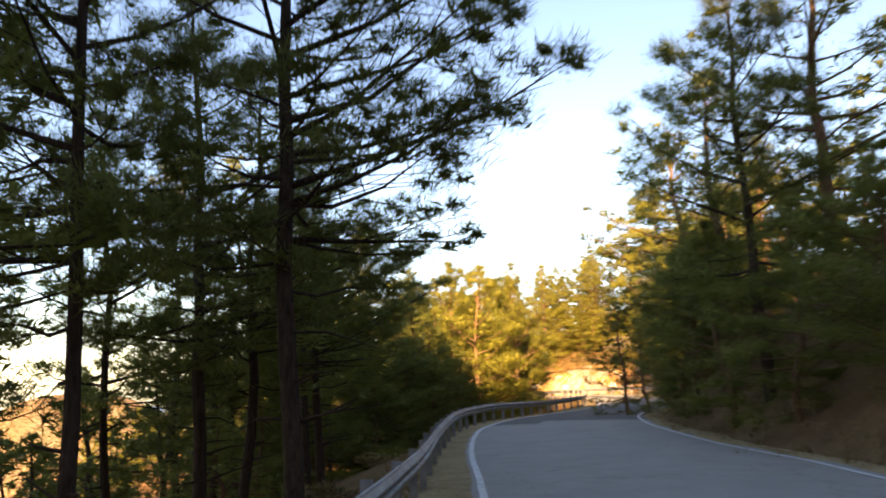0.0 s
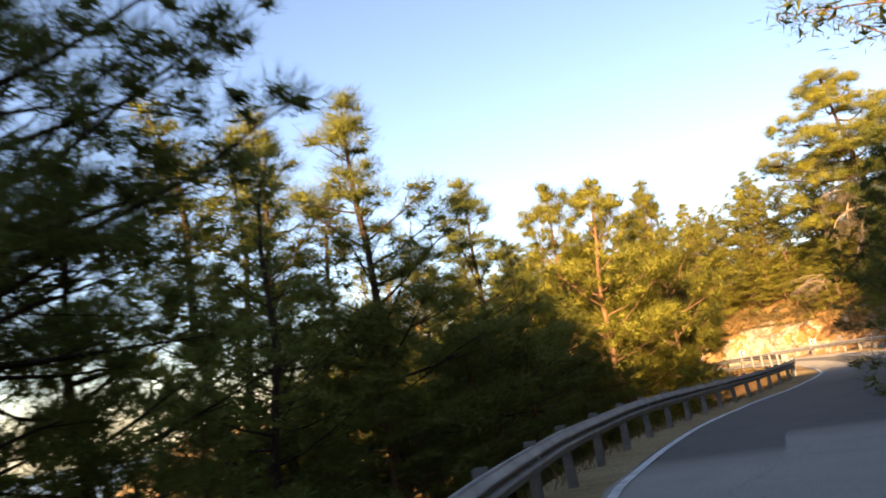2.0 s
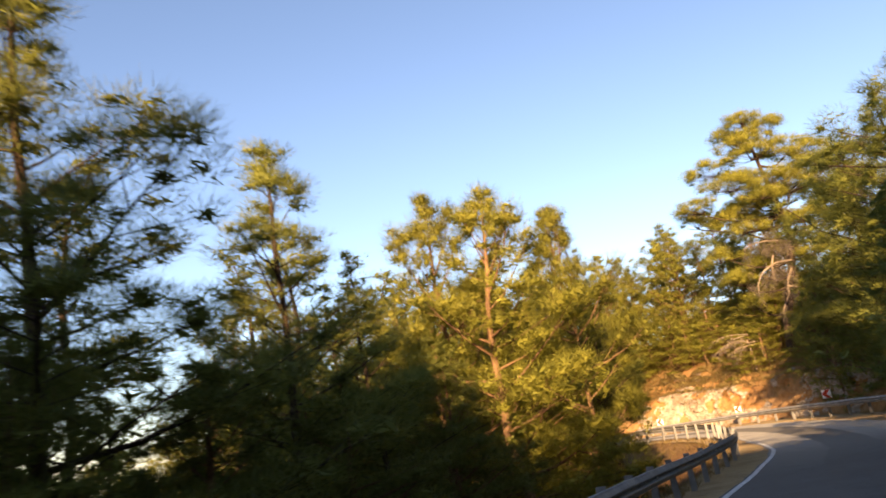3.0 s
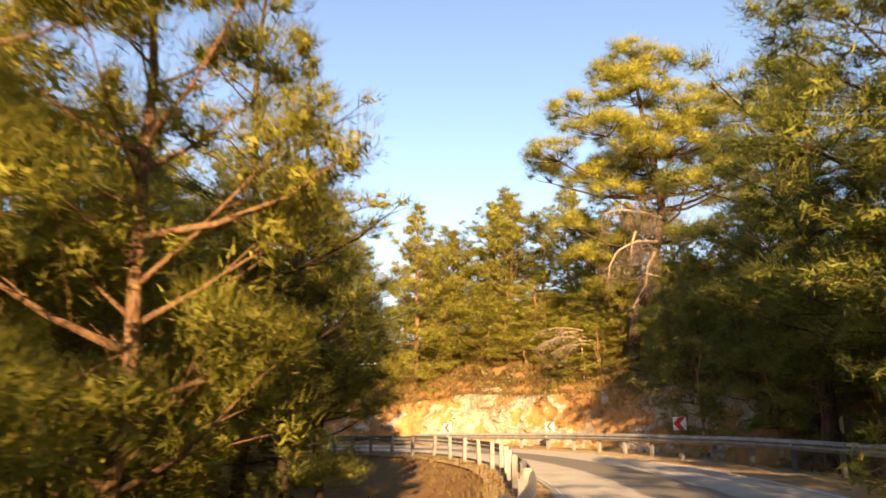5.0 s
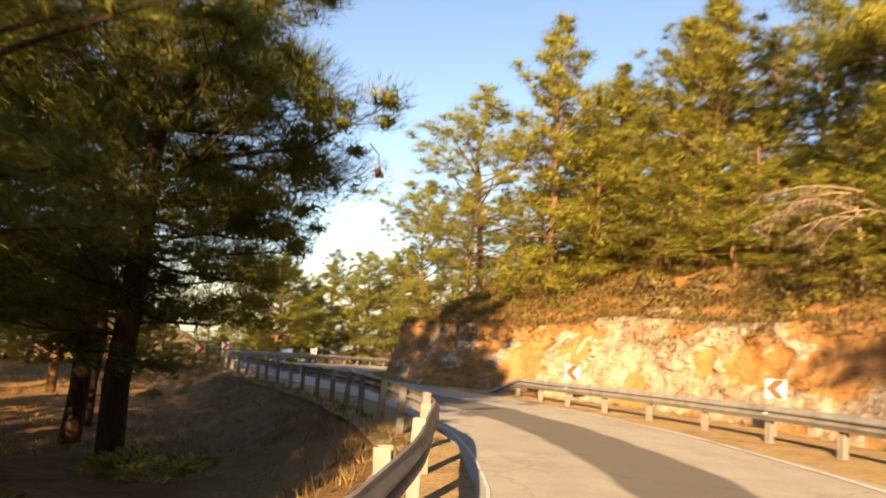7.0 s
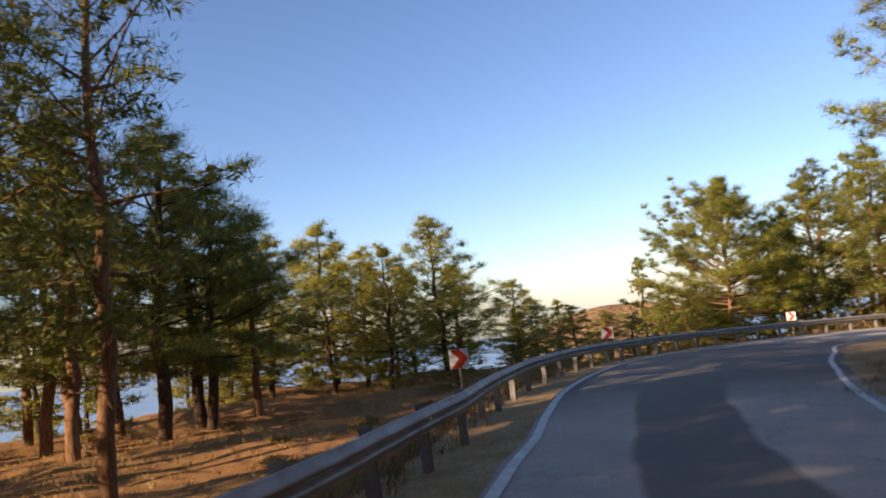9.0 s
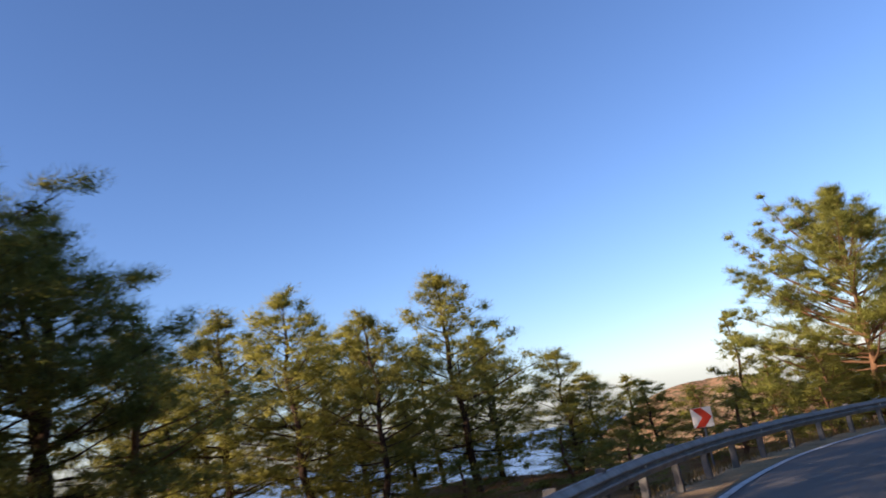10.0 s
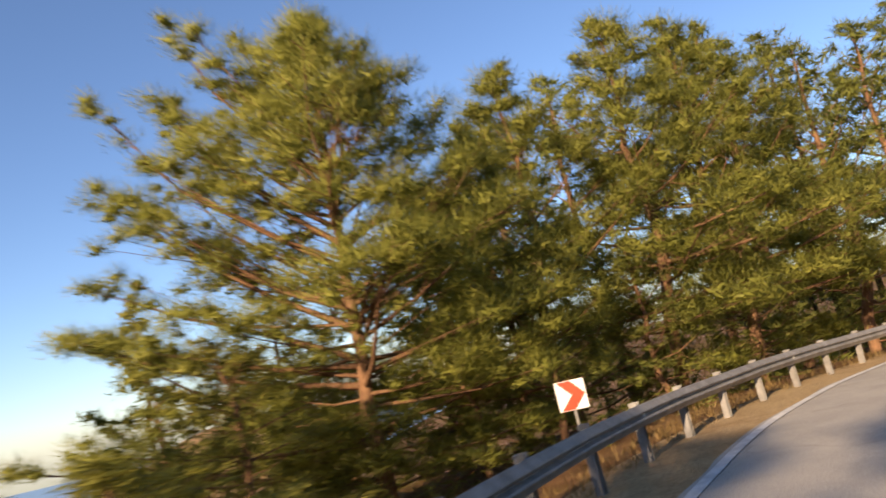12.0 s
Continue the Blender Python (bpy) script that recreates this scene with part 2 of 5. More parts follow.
M_BARK_RED = mat_bark("orange pine bark", (0.085, 0.045, 0.024), (0.27, 0.155, 0.085))
M_DEADWOOD = mat_bark("bleached dead wood", (0.20, 0.14, 0.09), (0.40, 0.31, 0.22))
M_STEEL = mat_galvanised()
M_WHITE = mat_plain("reflective white sheeting", (0.80, 0.79, 0.76), 0.4, 0, 0.04, 6)
M_RED = mat_plain("reflective red sheeting", (0.62, 0.055, 0.020), 0.4, 0, 0.06, 6)
M_BACK = mat_plain("bare aluminium sign back", (0.34, 0.34, 0.34), 0.5, 0.5, 0.08, 8)
M_HILL = mat_hill()
M_WATER = mat_water()
M_CONE = mat_plain("brown pine cone", (0.12, 0.06, 0.03), 0.9, 0, 0.2, 20)


# ---- building tools ----
def mesh_from(name, verts, faces, mats, smooth=False, normals=None, uvs=None):
    """A mesh from arrays: verts n x 3, faces m x 3 or m x 4."""
    me = bpy.data.meshes.new(name)
    verts, faces = np.asarray(verts, np.float32), np.asarray(faces, np.int32)
    k = faces.shape[1]
    me.vertices.add(len(verts))
    me.vertices.foreach_set("co", verts.ravel())
    me.loops.add(faces.size)
    me.loops.foreach_set("vertex_index", faces.ravel())
    me.polygons.add(len(faces))
    me.polygons.foreach_set("loop_start", np.arange(0, faces.size, k, dtype=np.int32))
    me.polygons.foreach_set("loop_total", np.full(len(faces), k, np.int32))
    me.polygons.foreach_set("use_smooth", np.full(len(faces), bool(smooth or normals is not None)))
    if uvs is not None:
        lay = me.uv_layers.new(name="UVMap")
        lay.data.foreach_set("uv", np.asarray(uvs, np.float32)[faces.ravel()].ravel())
    me.update(calc_edges=True)
    me.validate()
    if normals is not None:
        me.normals_split_custom_set_from_vertices(np.asarray(normals, np.float32).tolist())
    for m in mats if isinstance(mats, (list, tuple)) else [mats]:
        me.materials.append(m)
    return me


def part_mesh(name, me, parent, label="", kind=""):
    ob = new(name, me)
    ob.parent = parent
    if label or kind:
        tagged(ob, label, kind=kind)
    return ob


def part(name, bm, mat, parent, label=""):
    me = bpy.data.meshes.new(name)
    bm.normal_update()
    bm.to_mesh(me)
    bm.free()
    me.materials.append(mat)
    return part_mesh(name, me, parent, label)


def box_bm(sx, sy, sz, at=(0, 0, 0), bevel=0.0):
    bm = bmesh.new()
    bmesh.ops.create_cube(bm, size=1.0, matrix=Matrix.Translation(at) @ Matrix.Diagonal((sx, sy, sz, 1)))
    if bevel:
        bmesh.ops.bevel(bm, geom=bm.edges[:], offset=bevel, segments=1, affect="EDGES")
    return bm


class Tubes:
    """Gathers tapered tubes along polylines into one vertex and face list."""

    def __init__(self):
        self.v, self.f, self.count = [], [], 0

    def add(self, pts, radii, sides=6):
        pts, radii = np.asarray(pts, float), np.asarray(radii, float)
        tan = np.gradient(pts, axis=0)
        tan /= np.linalg.norm(tan, axis=1)[:, None] + 1e-9
        ref = np.array([1.0, 0, 0]) if abs(tan[0][0]) < 0.8 else np.array([0, 1.0, 0])
        u = np.cross(tan, ref)
        u /= np.linalg.norm(u, axis=1)[:, None] + 1e-9
        w = np.cross(tan, u)
        a = np.arange(sides) * 2 * math.pi / sides
        ring = pts[:, None] + radii[:, None, None] * (np.cos(a)[None, :, None] * u[:, None] + np.sin(a)[None, :, None] * w[:, None])
        n = len(pts)
        self.v.append(ring.reshape(-1, 3))
        i, j = np.meshgrid(np.arange(n - 1), np.arange(sides), indexing="ij")
        b = self.count
        self.f.append(np.stack([b + i * sides + j, b + i * sides + (j + 1) % sides, b + (i + 1) * sides + (j + 1) % sides, b + (i + 1) * sides + j], -1).reshape(-1, 4))
        self.count += n * sides

    def mesh(self, name, mat):
        return mesh_from(name, np.concatenate(self.v), np.concatenate(self.f), mat, smooth=True)


def smooth_line(points, step=0.5):
    """Points on a Catmull-Rom curve through the given ones, about one step apart."""
    p = np.asarray(points, float)
    p = np.vstack([2 * p[0] - p[1], p, 2 * p[-1] - p[-2]])
    out = []
    for k in range(1, len(p) - 2):
        n = max(2, int(np.linalg.norm(p[k + 1] - p[k]) / step))
        u = np.linspace(0, 1, n, endpoint=False)[:, None]
        a, b, c, d = p[k - 1], p[k], p[k + 1], p[k + 2]
        out.append(0.5 * (2 * b + (c - a) * u + (2 * a - 5 * b + 4 * c - d) * u ** 2 + (3 * b - a - 3 * c + d) * u ** 3))
    out.append(p[-2][None])
    return np.vstack(out)


def sstep(a, b, x):
    t = np.clip((x - a) / (b - a), 0, 1)
    return t * t * (3 - 2 * t)


class Hash2:
    """Smooth value noise on the plane, seeded."""

    def __init__(self, seed):
        self.t = np.random.RandomState(seed).rand(256, 256)

    def at(self, x, y):
        xi, yi = np.floor(x).astype(int), np.floor(y).astype(int)
        fx, fy = x - xi, y - yi
        fx, fy = fx * fx * (3 - 2 * fx), fy * fy * (3 - 2 * fy)
        g = lambda a, b: self.t[a % 256, b % 256]
        return (g(xi, yi) * (1 - fx) + g(xi + 1, yi) * fx) * (1 - fy) + (g(xi, yi + 1) * (1 - fx) + g(xi + 1, yi + 1) * fx) * fy

    def fbm(self, x, y, octaves=4):
        s, a = 0.0, 0.5
        for k in range(octaves):
            s = s + a * (self.at(x * 2 ** k + 17 * k, y * 2 ** k + 31 * k) - 0.5)
            a *= 0.5
        return s


NZ = Hash2(5)

# ---- road line and cross-section ----
AXIS = smooth_line([
    (-4.4, -25.55, 2.39), (-3.12, -18.15, 1.92), (-1.85, -10.76, 1.45), (-0.58, -3.37, 0.98), (0.71, 4.02, 0.52), (2.0, 11.4, 0.17),
    (3.02, 18.83, -0.07), (4.37, 26.2, -0.25), (6.48, 33.4, -0.52), (9.29, 40.35, -0.9), (12.59, 47.08, -1.25), (16.1, 53.71, -1.46),
    (18.62, 60.76, -1.65), (20.0, 68.12, -1.83), (20.34, 75.61, -2.05), (19.27, 83.02, -2.32), (16.42, 89.93, -2.65), (12.48, 96.32, -2.96),
    (8.86, 102.89, -3.2), (6.18, 109.88, -3.48), (4.6, 117.18, -3.86), (4.84, 124.67, -4.23), (6.61, 131.94, -4.57), (9.98, 138.62, -4.9),
    (14.78, 144.36, -5.24), (20.76, 148.86, -5.58), (27.6, 151.89, -5.92), (34.92, 153.5, -6.25), (42.28, 154.92, -6.59)], 0.5)
TANG = np.gradient(AXIS, axis=0)
TANG /= np.linalg.norm(TANG[:, :2], axis=1)[:, None]
RIGHT = np.stack([TANG[:, 1], -TANG[:, 0]], 1)
STATION = np.r_[0, np.cumsum(np.linalg.norm(np.diff(AXIS[:, :2], axis=0), axis=1))]
AY = AXIS[:, 1]


def table(*pairs):
    """Offsets to the right of the axis, by the axis's y."""
    ys, vs = zip(*pairs)
    return np.interp(AY, ys, vs)


OFF_LLINE = table((-20, -0.4), (0, -0.35), (12, -0.5), (20, -0.85), (28, -1.05), (40, -0.5), (47, -0.15), (54, -0.15), (60, -0.55), (66, -0.45), (70, -0.5), (73, -0.6), (78, -0.9), (83, -1.5), (90, -1.6), (97, -1.05), (104, -1.15), (112, -1.1), (124, -0.95), (131, -0.65), (140, -0.55))
OFF_LRAIL = table((-20, -1.35), (0, -1.35), (10, -1.5), (20, -1.6), (30, -1.75), (38, -1.5), (46, -1.25), (53, -1.25), (57, -1.32), (61, -1.5), (65.5, -1.15), (68.6, -1.05), (71, -1.15), (73, -1.3), (75.6, -1.35), (78, -1.8), (83, -2.6), (90, -2.7), (97, -2.1), (104, -2.2), (118, -2.1), (127, -2.0), (133, -1.85), (140, -1.65))
OFF_RLINE = table((-20, 6.0), (15, 6.0), (19, 5.6), (27, 5.2), (36, 5.0), (45, 4.8), (55, 5.0), (66, 5.0), (74, 4.75), (80, 4.2), (84, 3.7), (88, 3.5), (92, 3.4), (97, 3.7), (103, 4.8), (110, 5.6), (140, 5.8))
OFF_TOE = table((-20, 7.4), (10, 7.2), (20, 6.6), (30, 6.2), (45, 6.4), (55, 7.6), (62, 8.2), (70, 8.4), (76, 8.4), (80, 8.3), (84, 7.9), (88, 7.1), (91, 6.4), (95, 4.7), (99, 4.9), (103, 6.2), (108, 8.0), (116, 10.0), (140, 10.0))


def side_line(off, dz=0.0, lo=-99, hi=999):
    """The plan line that runs at that offset, between two y of the axis."""
    p = AXIS.copy()
    p[:, :2] += RIGHT * np.asarray(off)[:, None]
    p[:, 2] += dz
    return p[(AY >= lo) & (AY <= hi)]


def locate(x, y):
    """Nearest axis sample, offset to the right and road height for arrays of plan points."""
    x, y = np.asarray(x, float).ravel(), np.asarray(y, float).ravel()
    idx = np.empty(len(x), int)
    for a in range(0, len(x), 4000):
        d = (x[a:a + 4000, None] - AXIS[None, :, 0]) ** 2 + (y[a:a + 4000, None] - AXIS[None, :, 1]) ** 2
        idx[a:a + 4000] = d.argmin(1)
    dx, dy = x - AXIS[idx, 0], y - AXIS[idx, 1]
    return idx, dx * RIGHT[idx, 0] + dy * RIGHT[idx, 1], AXIS[idx, 2] + TANG[idx, 2] * np.clip(dx * TANG[idx, 0] + dy * TANG[idx, 1], -3, 3)


def rough_height(x, y):
    """The ground's height at arrays of plan points."""
    x, y = np.asarray(x, float).ravel(), np.asarray(y, float).ravel()
    i, d, zr = locate(x, y)
    far = np.hypot(x - AXIS[i, 0], y - AXIS[i, 1])
    ay = AY[i]
    e_l, e_r = (OFF_LRAIL[i] - 0.45) - d, d - OFF_TOE[i]
    # left: steep wooded fall first, later a flat clearing and then the fall
    steep = np.where(e_l < 10, 0.42 * e_l, 4.2 + 0.55 * (e_l - 10))
    flat = 0.9 * sstep(0, 2.6, e_l) + 0.015 * e_l + np.where(e_l > 27, 0.5 * (e_l - 27), 0)
    w = sstep(62, 74, ay)
    drop = steep * (1 - w) + flat * w
    far_w = sstep(126, 140, ay)
    drop = drop * (1 - far_w) + np.where(e_l < 9, 0.10 * e_l, 0.9 + 0.4 * (e_l - 9)) * far_w
    # right: wooded bank, then the rock cutting, then a low bank
    bank = np.where(e_r < 14, 0.80 * e_r, 11.2 + 0.45 * (e_r - 14))
    cut = np.interp(e_r, [0.6, 1.6, 2.3, 4.0, 10.0, 50.0], [0, 2.0, 3.1, 4.15, 7.3, 19.0])
    low = 0.25 * e_r
    w1, w2 = sstep(68, 76, ay), sstep(104, 112, ay)
    rise = (bank * (1 - w1) + cut * w1) * (1 - w2) + low * w2
    z = zr - 0.05 + np.where(e_l > 0, -np.clip(drop, 0, 260), 0) + np.where(e_r > 0, np.clip(rise, 0, 42), 0)
    amp = np.clip(np.maximum(e_l, e_r) * 0.12, 0, 1.0)
    z = z + amp * (1.5 * NZ.fbm(x * 0.12, y * 0.12, 4) + 0.35 * NZ.fbm(x * 0.9, y * 0.9, 3))
    # unseen ridge across the valley behind the start, added to shade the first stretch
    z = np.maximum(z, -40 + 91.5 * sstep(-18, -74, y) - 190 * (1 - sstep(-230, -150, x)))
    return np.maximum(z, -225.0)


# ---- ground: one sheet to the horizon ----
def spread(lo, hi, step, out, n=16):
    core = np.arange(lo, hi + step / 2, step)
    k = np.geomspace(step * 1.5, out, n)
    return np.r_[(lo - np.cumsum(k))[::-1], core, hi + np.cumsum(k)]


gx, gy = spread(-46, 62, 0.8, 900), spread(-34, 172, 0.8, 900)
GX, GY = np.meshgrid(gx, gy, indexing="xy")
GZ = rough_height(GX, GY)
nx, ny = len(gx), len(gy)
ii, jj = np.meshgrid(np.arange(ny - 1), np.arange(nx - 1), indexing="ij")
quads = np.stack([ii * nx + jj, ii * nx + jj + 1, (ii + 1) * nx + jj + 1, (ii + 1) * nx + jj], -1).reshape(-1, 4)
ground = new("ground", mesh_from("ground", np.stack([GX.ravel(), GY.ravel(), GZ], 1), quads, M_SOIL, smooth=True))
ground.data.materials.append(M_EARTH)
gi, gd, _gz = locate(GX.ravel()[quads[:, 0]], GY.ravel()[quads[:, 0]])
ground.data.polygons.foreach_set("material_index", ((gd > OFF_TOE[gi] - 0.5) & (AY[gi] > 76) & (AY[gi] < 107) & (gd < 30) | (gd < OFF_LRAIL[gi] - 3) & (gd > -34) & (AY[gi] > 94) & (AY[gi] < 132)).astype(np.int32))
tagged(ground, "reddish-brown soil strewn with dry pine needles on wooded slopes", "ground", kind="structure")


def ground_z(x, y):
    return float(rough_height([x], [y])[0])


sea_v = [(-9000, -9000, -222), (9000, -9000, -222), (9000, 9000, -222), (-9000, 9000, -222)]
sea = new("water", mesh_from("water", sea_v, [(0, 1, 2, 3)], M_WATER))
tagged(sea, "pale blue hazy sea far below the slopes", "sea", kind="structure")


def far_hill():
    """A dry rounded hill across the valley."""
    u, v = np.meshgrid(np.linspace(0, 2 * math.pi, 97), np.linspace(0, 1, 41), indexing="ij")
    x, y = -204 + 190 * v * np.cos(u), 500 + 240 * v * np.sin(u)
    z = -222 + 213 * (1 - v ** 2) ** 1.2 * (1 + 0.12 * np.cos(3 * u) * v) + 14 * v * NZ.fbm(x * 0.03, y * 0.03, 5)
    i, j = np.meshgrid(np.arange(96), np.arange(40), indexing="ij")
    f = np.stack([i * 41 + j, i * 41 + j + 1, (i + 1) * 41 + j + 1, (i + 1) * 41 + j], -1).reshape(-1, 4)
    ob = new("hill", mesh_from("hill", np.stack([x, y, z], -1).reshape(-1, 3), f[:, ::-1], M_HILL, smooth=True))
    return tagged(ob, "dry reddish hill with scrub across the valley", "hill", kind="structure")


far_hill()


# ---- road, verges, painted lines ----
def ribbon(name, left, right, mat, cross=2, crown=0.0):
    """A strip between two lines of equal length; u runs across it, v along it."""
    n = len(left)
    u = np.linspace(0, 1, cross)
    v = left[:, None] * (1 - u)[None, :, None] + right[:, None] * u[None, :, None]
    v[:, :, 2] += crown * np.sin(np.pi * u)[None, :]
    uv = np.stack(np.broadcast_arrays(u[None, :], (np.arange(n) * 0.5)[:, None]), -1)
    i, j = np.meshgrid(np.arange(n - 1), np.arange(cross - 1), indexing="ij")
    f = np.stack([i * cross + j, i * cross + j + 1, (i + 1) * cross + j + 1, (i + 1) * cross + j], -1).reshape(-1, 4)
    return new(name, mesh_from(name, v.reshape(-1, 3), f, mat, smooth=True, uvs=uv.reshape(-1, 2)))


rng = np.random.RandomState(11)
rag_l = np.interp(STATION, np.arange(0, 260, 0.8), rng.normal(0, 0.06, 325))
rag_r = np.interp(STATION, np.arange(0, 260, 0.8), rng.normal(0, 0.09, 325))
road = ribbon("road", side_line(OFF_LLINE - 0.16 + rag_l * 0.5, 0.02), side_line(OFF_RLINE + 0.25 + rag_r, 0.02), M_ROAD, 9, 0.035)
tagged(road, "worn grey mountain road with pale edges and a darker resurfaced middle strip", "road", kind="structure")
verge_l = ribbon("verge", side_line(OFF_LRAIL - 0.7, -0.06), side_line(OFF_LLINE + 0.1, 0.0), M_VERGE, 5, 0.02)
tagged(verge_l, "tan dry gravel shoulder strewn with needles beside the guardrail", "shoulder", kind="structure")
verge_r = ribbon("verge", side_line(OFF_RLINE - 0.1, 0.0), side_line(OFF_TOE + 0.3, -0.02), M_VERGE, 6, 0.03)
tagged(verge_r, "dry gravel shoulder at the foot of the bank", "shoulder", kind="structure")
for off, w, lo, hi in ((OFF_LLINE, 0.13, -99, 59), (OFF_LLINE, 0.04, 59.6, 90), (OFF_LLINE, 0.15, 90.6, 999), (OFF_RLINE, 0.12, -99, 999)):
    ln = ribbon("edge_line", side_line(off - w / 2 + rag_l * 0.15, 0.0385, lo, hi), side_line(off + w / 2 + rag_l * 0.15, 0.0385, lo, hi), M_LINE, 2)
    tagged(ln, "worn white painted edge line of the road", "road marking", kind="structure")


# ---- rock cutting ----
def rock_wall():
    """The cut face on the inside of the bend: earth with outcrops of broken blocks below, a scrubby slope above."""
    keep = (AY >= 66) & (AY <= 109)
    toe = side_line(OFF_TOE - 0.25, -0.15, 66, 109)
    nrm, st = RIGHT[keep], STATION[keep]
    s = np.arange(st[0], st[-1], 0.13)
    base = np.stack([np.interp(s, st, toe[:, k]) for k in range(3)], 1)
    out = np.stack([np.interp(s, st, nrm[:, k]) for k in range(2)], 1)
    out /= np.linalg.norm(out, axis=1)[:, None]
    rows = 60
    v = np.linspace(0, 1, rows)
    fade = sstep(0, 6, s - s[0]) * sstep(0, 4, s[-1] - s)
    top = (4.3 + 1.9 * NZ.fbm(s * 0.22, s * 0 + 3.3, 3)) * (0.25 + 0.75 * fade)
    back = (4.1 + 1.0 * NZ.fbm(s * 0.3, s * 0 + 9.1, 3))
    S, V = np.meshgrid(s, v, indexing="ij")
    hgt = top[:, None] * np.interp(V, [0, 0.10, 0.55, 0.70, 1.0], [0, 0.08, 0.66, 0.78, 1.0])
    inn = back[:, None] * np.interp(V, [0, 0.10, 0.55, 0.70, 1.0], [0, 0.06, 0.30, 0.46, 1.0])
    # outcrops: blocks of two sizes stand proud of the earth between them
    a, b = S * 0.9 + 0.35 * hgt, hgt * 1.1 - 0.12 * S
    stone = 0.50 + 1.5 * NZ.fbm(S * 0.42 + 5.7, hgt * 0.40 + 2.2, 3) + 1.5 * NZ.fbm(a * 1.1, b * 1.1, 4) - 0.45 * sstep(0.60, 0.92, V) - 0.15 * sstep(0.12, 0.0, V) - 0.45 * sstep(np.interp(93, AY, STATION), np.interp(98, AY, STATION), S)
    rock = sstep(0.45, 0.65, stone)
    blk = NZ.at(np.floor(a * 0.8 + NZ.at(a * 1.7, b * 1.7) * 0.9) * 3.7, np.floor(b * 1.1 + NZ.at(a * 2.1 + 9, b * 1.3) * 0.9) * 5.3)
    blk2 = NZ.at(np.floor(a * 2.6 + NZ.at(a * 4, b * 4)) * 1.9, np.floor(b * 2.9 + NZ.at(a * 3 + 4, b * 4)) * 2.3)
    push = rock * (0.12 + (blk - 0.4) * 0.34 + (blk2 - 0.5) * 0.16) + NZ.fbm(a * 2.3, b * 2.3, 4) * 0.34 + NZ.fbm(a * 0.45, b * 0.45, 2) * 1.1
    push *= np.sin(np.clip(V, 0, 1) * math.pi) ** 0.6 * fade[:, None]
    P = base[:, None, :].repeat(rows, 1)
    P[:, :, :2] += out[:, None, :] * (inn - push)[:, :, None]
    P[:, :, 2] += hgt
    # the upper rows lie on the slope and run into it at the brow
    lay = sstep(0.60, 0.92, V)
    slope = rough_height(P[:, :, 0], P[:, :, 1]).reshape(V.shape) + 0.10 - 0.35 * sstep(0.95, 1.0, V)
    P[:, :, 2] = P[:, :, 2] * (1 - lay) + slope * lay
    n = len(s)
    i, j = np.meshgrid(np.arange(n - 1), np.arange(rows - 1), indexing="ij")
    f = np.stack([i * rows + j, (i + 1) * rows + j, (i + 1) * rows + j + 1, i * rows + j + 1], -1).reshape(-1, 4)
    ob = new("rock_face", mesh_from("rock_face", P.reshape(-1, 3), f, M_ROCK))
    mark = ob.data.attributes.new("stone", "FLOAT", "POINT")
    mark.data.foreach_set("value", stone.ravel().astype(np.float32))
    tagged(ob, "sunlit roadside cutting of orange earth with pale broken limestone", "rock face", kind="structure")
    return P, V


ROCK_P, ROCK_V = rock_wall()


def boulder_mesh(seed):
    r = np.random.RandomState(seed)
    bm = bmesh.new()
    bmesh.ops.create_icosphere(bm, subdivisions=2, radius=1.0)
    cuts = [Vector(r.normal(size=3)).normalized() for _ in range(7)]
    for v in bm.verts:
        for c in cuts:
            d = v.co.dot(c)
            if d > 0.62:
                v.co -= c * (d - 0.62)
        v.co *= 1 + r.uniform(-0.05, 0.05)
    me = bpy.data.meshes.new("boulder")
    bm.to_mesh(me)
    bm.free()
    me.materials.append(M_STONE)
    return me


BOULDERS = [boulder_mesh(k) for k in range(4)]


def boulder(x, y, size, seed, sink=0.3):
    r = np.random.RandomState(seed)
    ob = new("boulder", BOULDERS[seed % 4])
    ob.matrix_basis = Matrix.Translation((x, y, ground_z(x, y) + size * (0.55 - sink))) @ Euler(r.uniform(0, 6, 3)).to_matrix().to_4x4() @ Matrix.Diagonal((size, size * r.uniform(0.6, 1), size * r.uniform(0.5, 0.9), 1))
    return tagged(ob, "pale angular limestone boulder at the foot of the cutting", "boulder", "boulders along the cutting")


def at_offset(k, d):
    return AXIS[k, 0] + RIGHT[k, 0] * d, AXIS[k, 1] + RIGHT[k, 1] * d


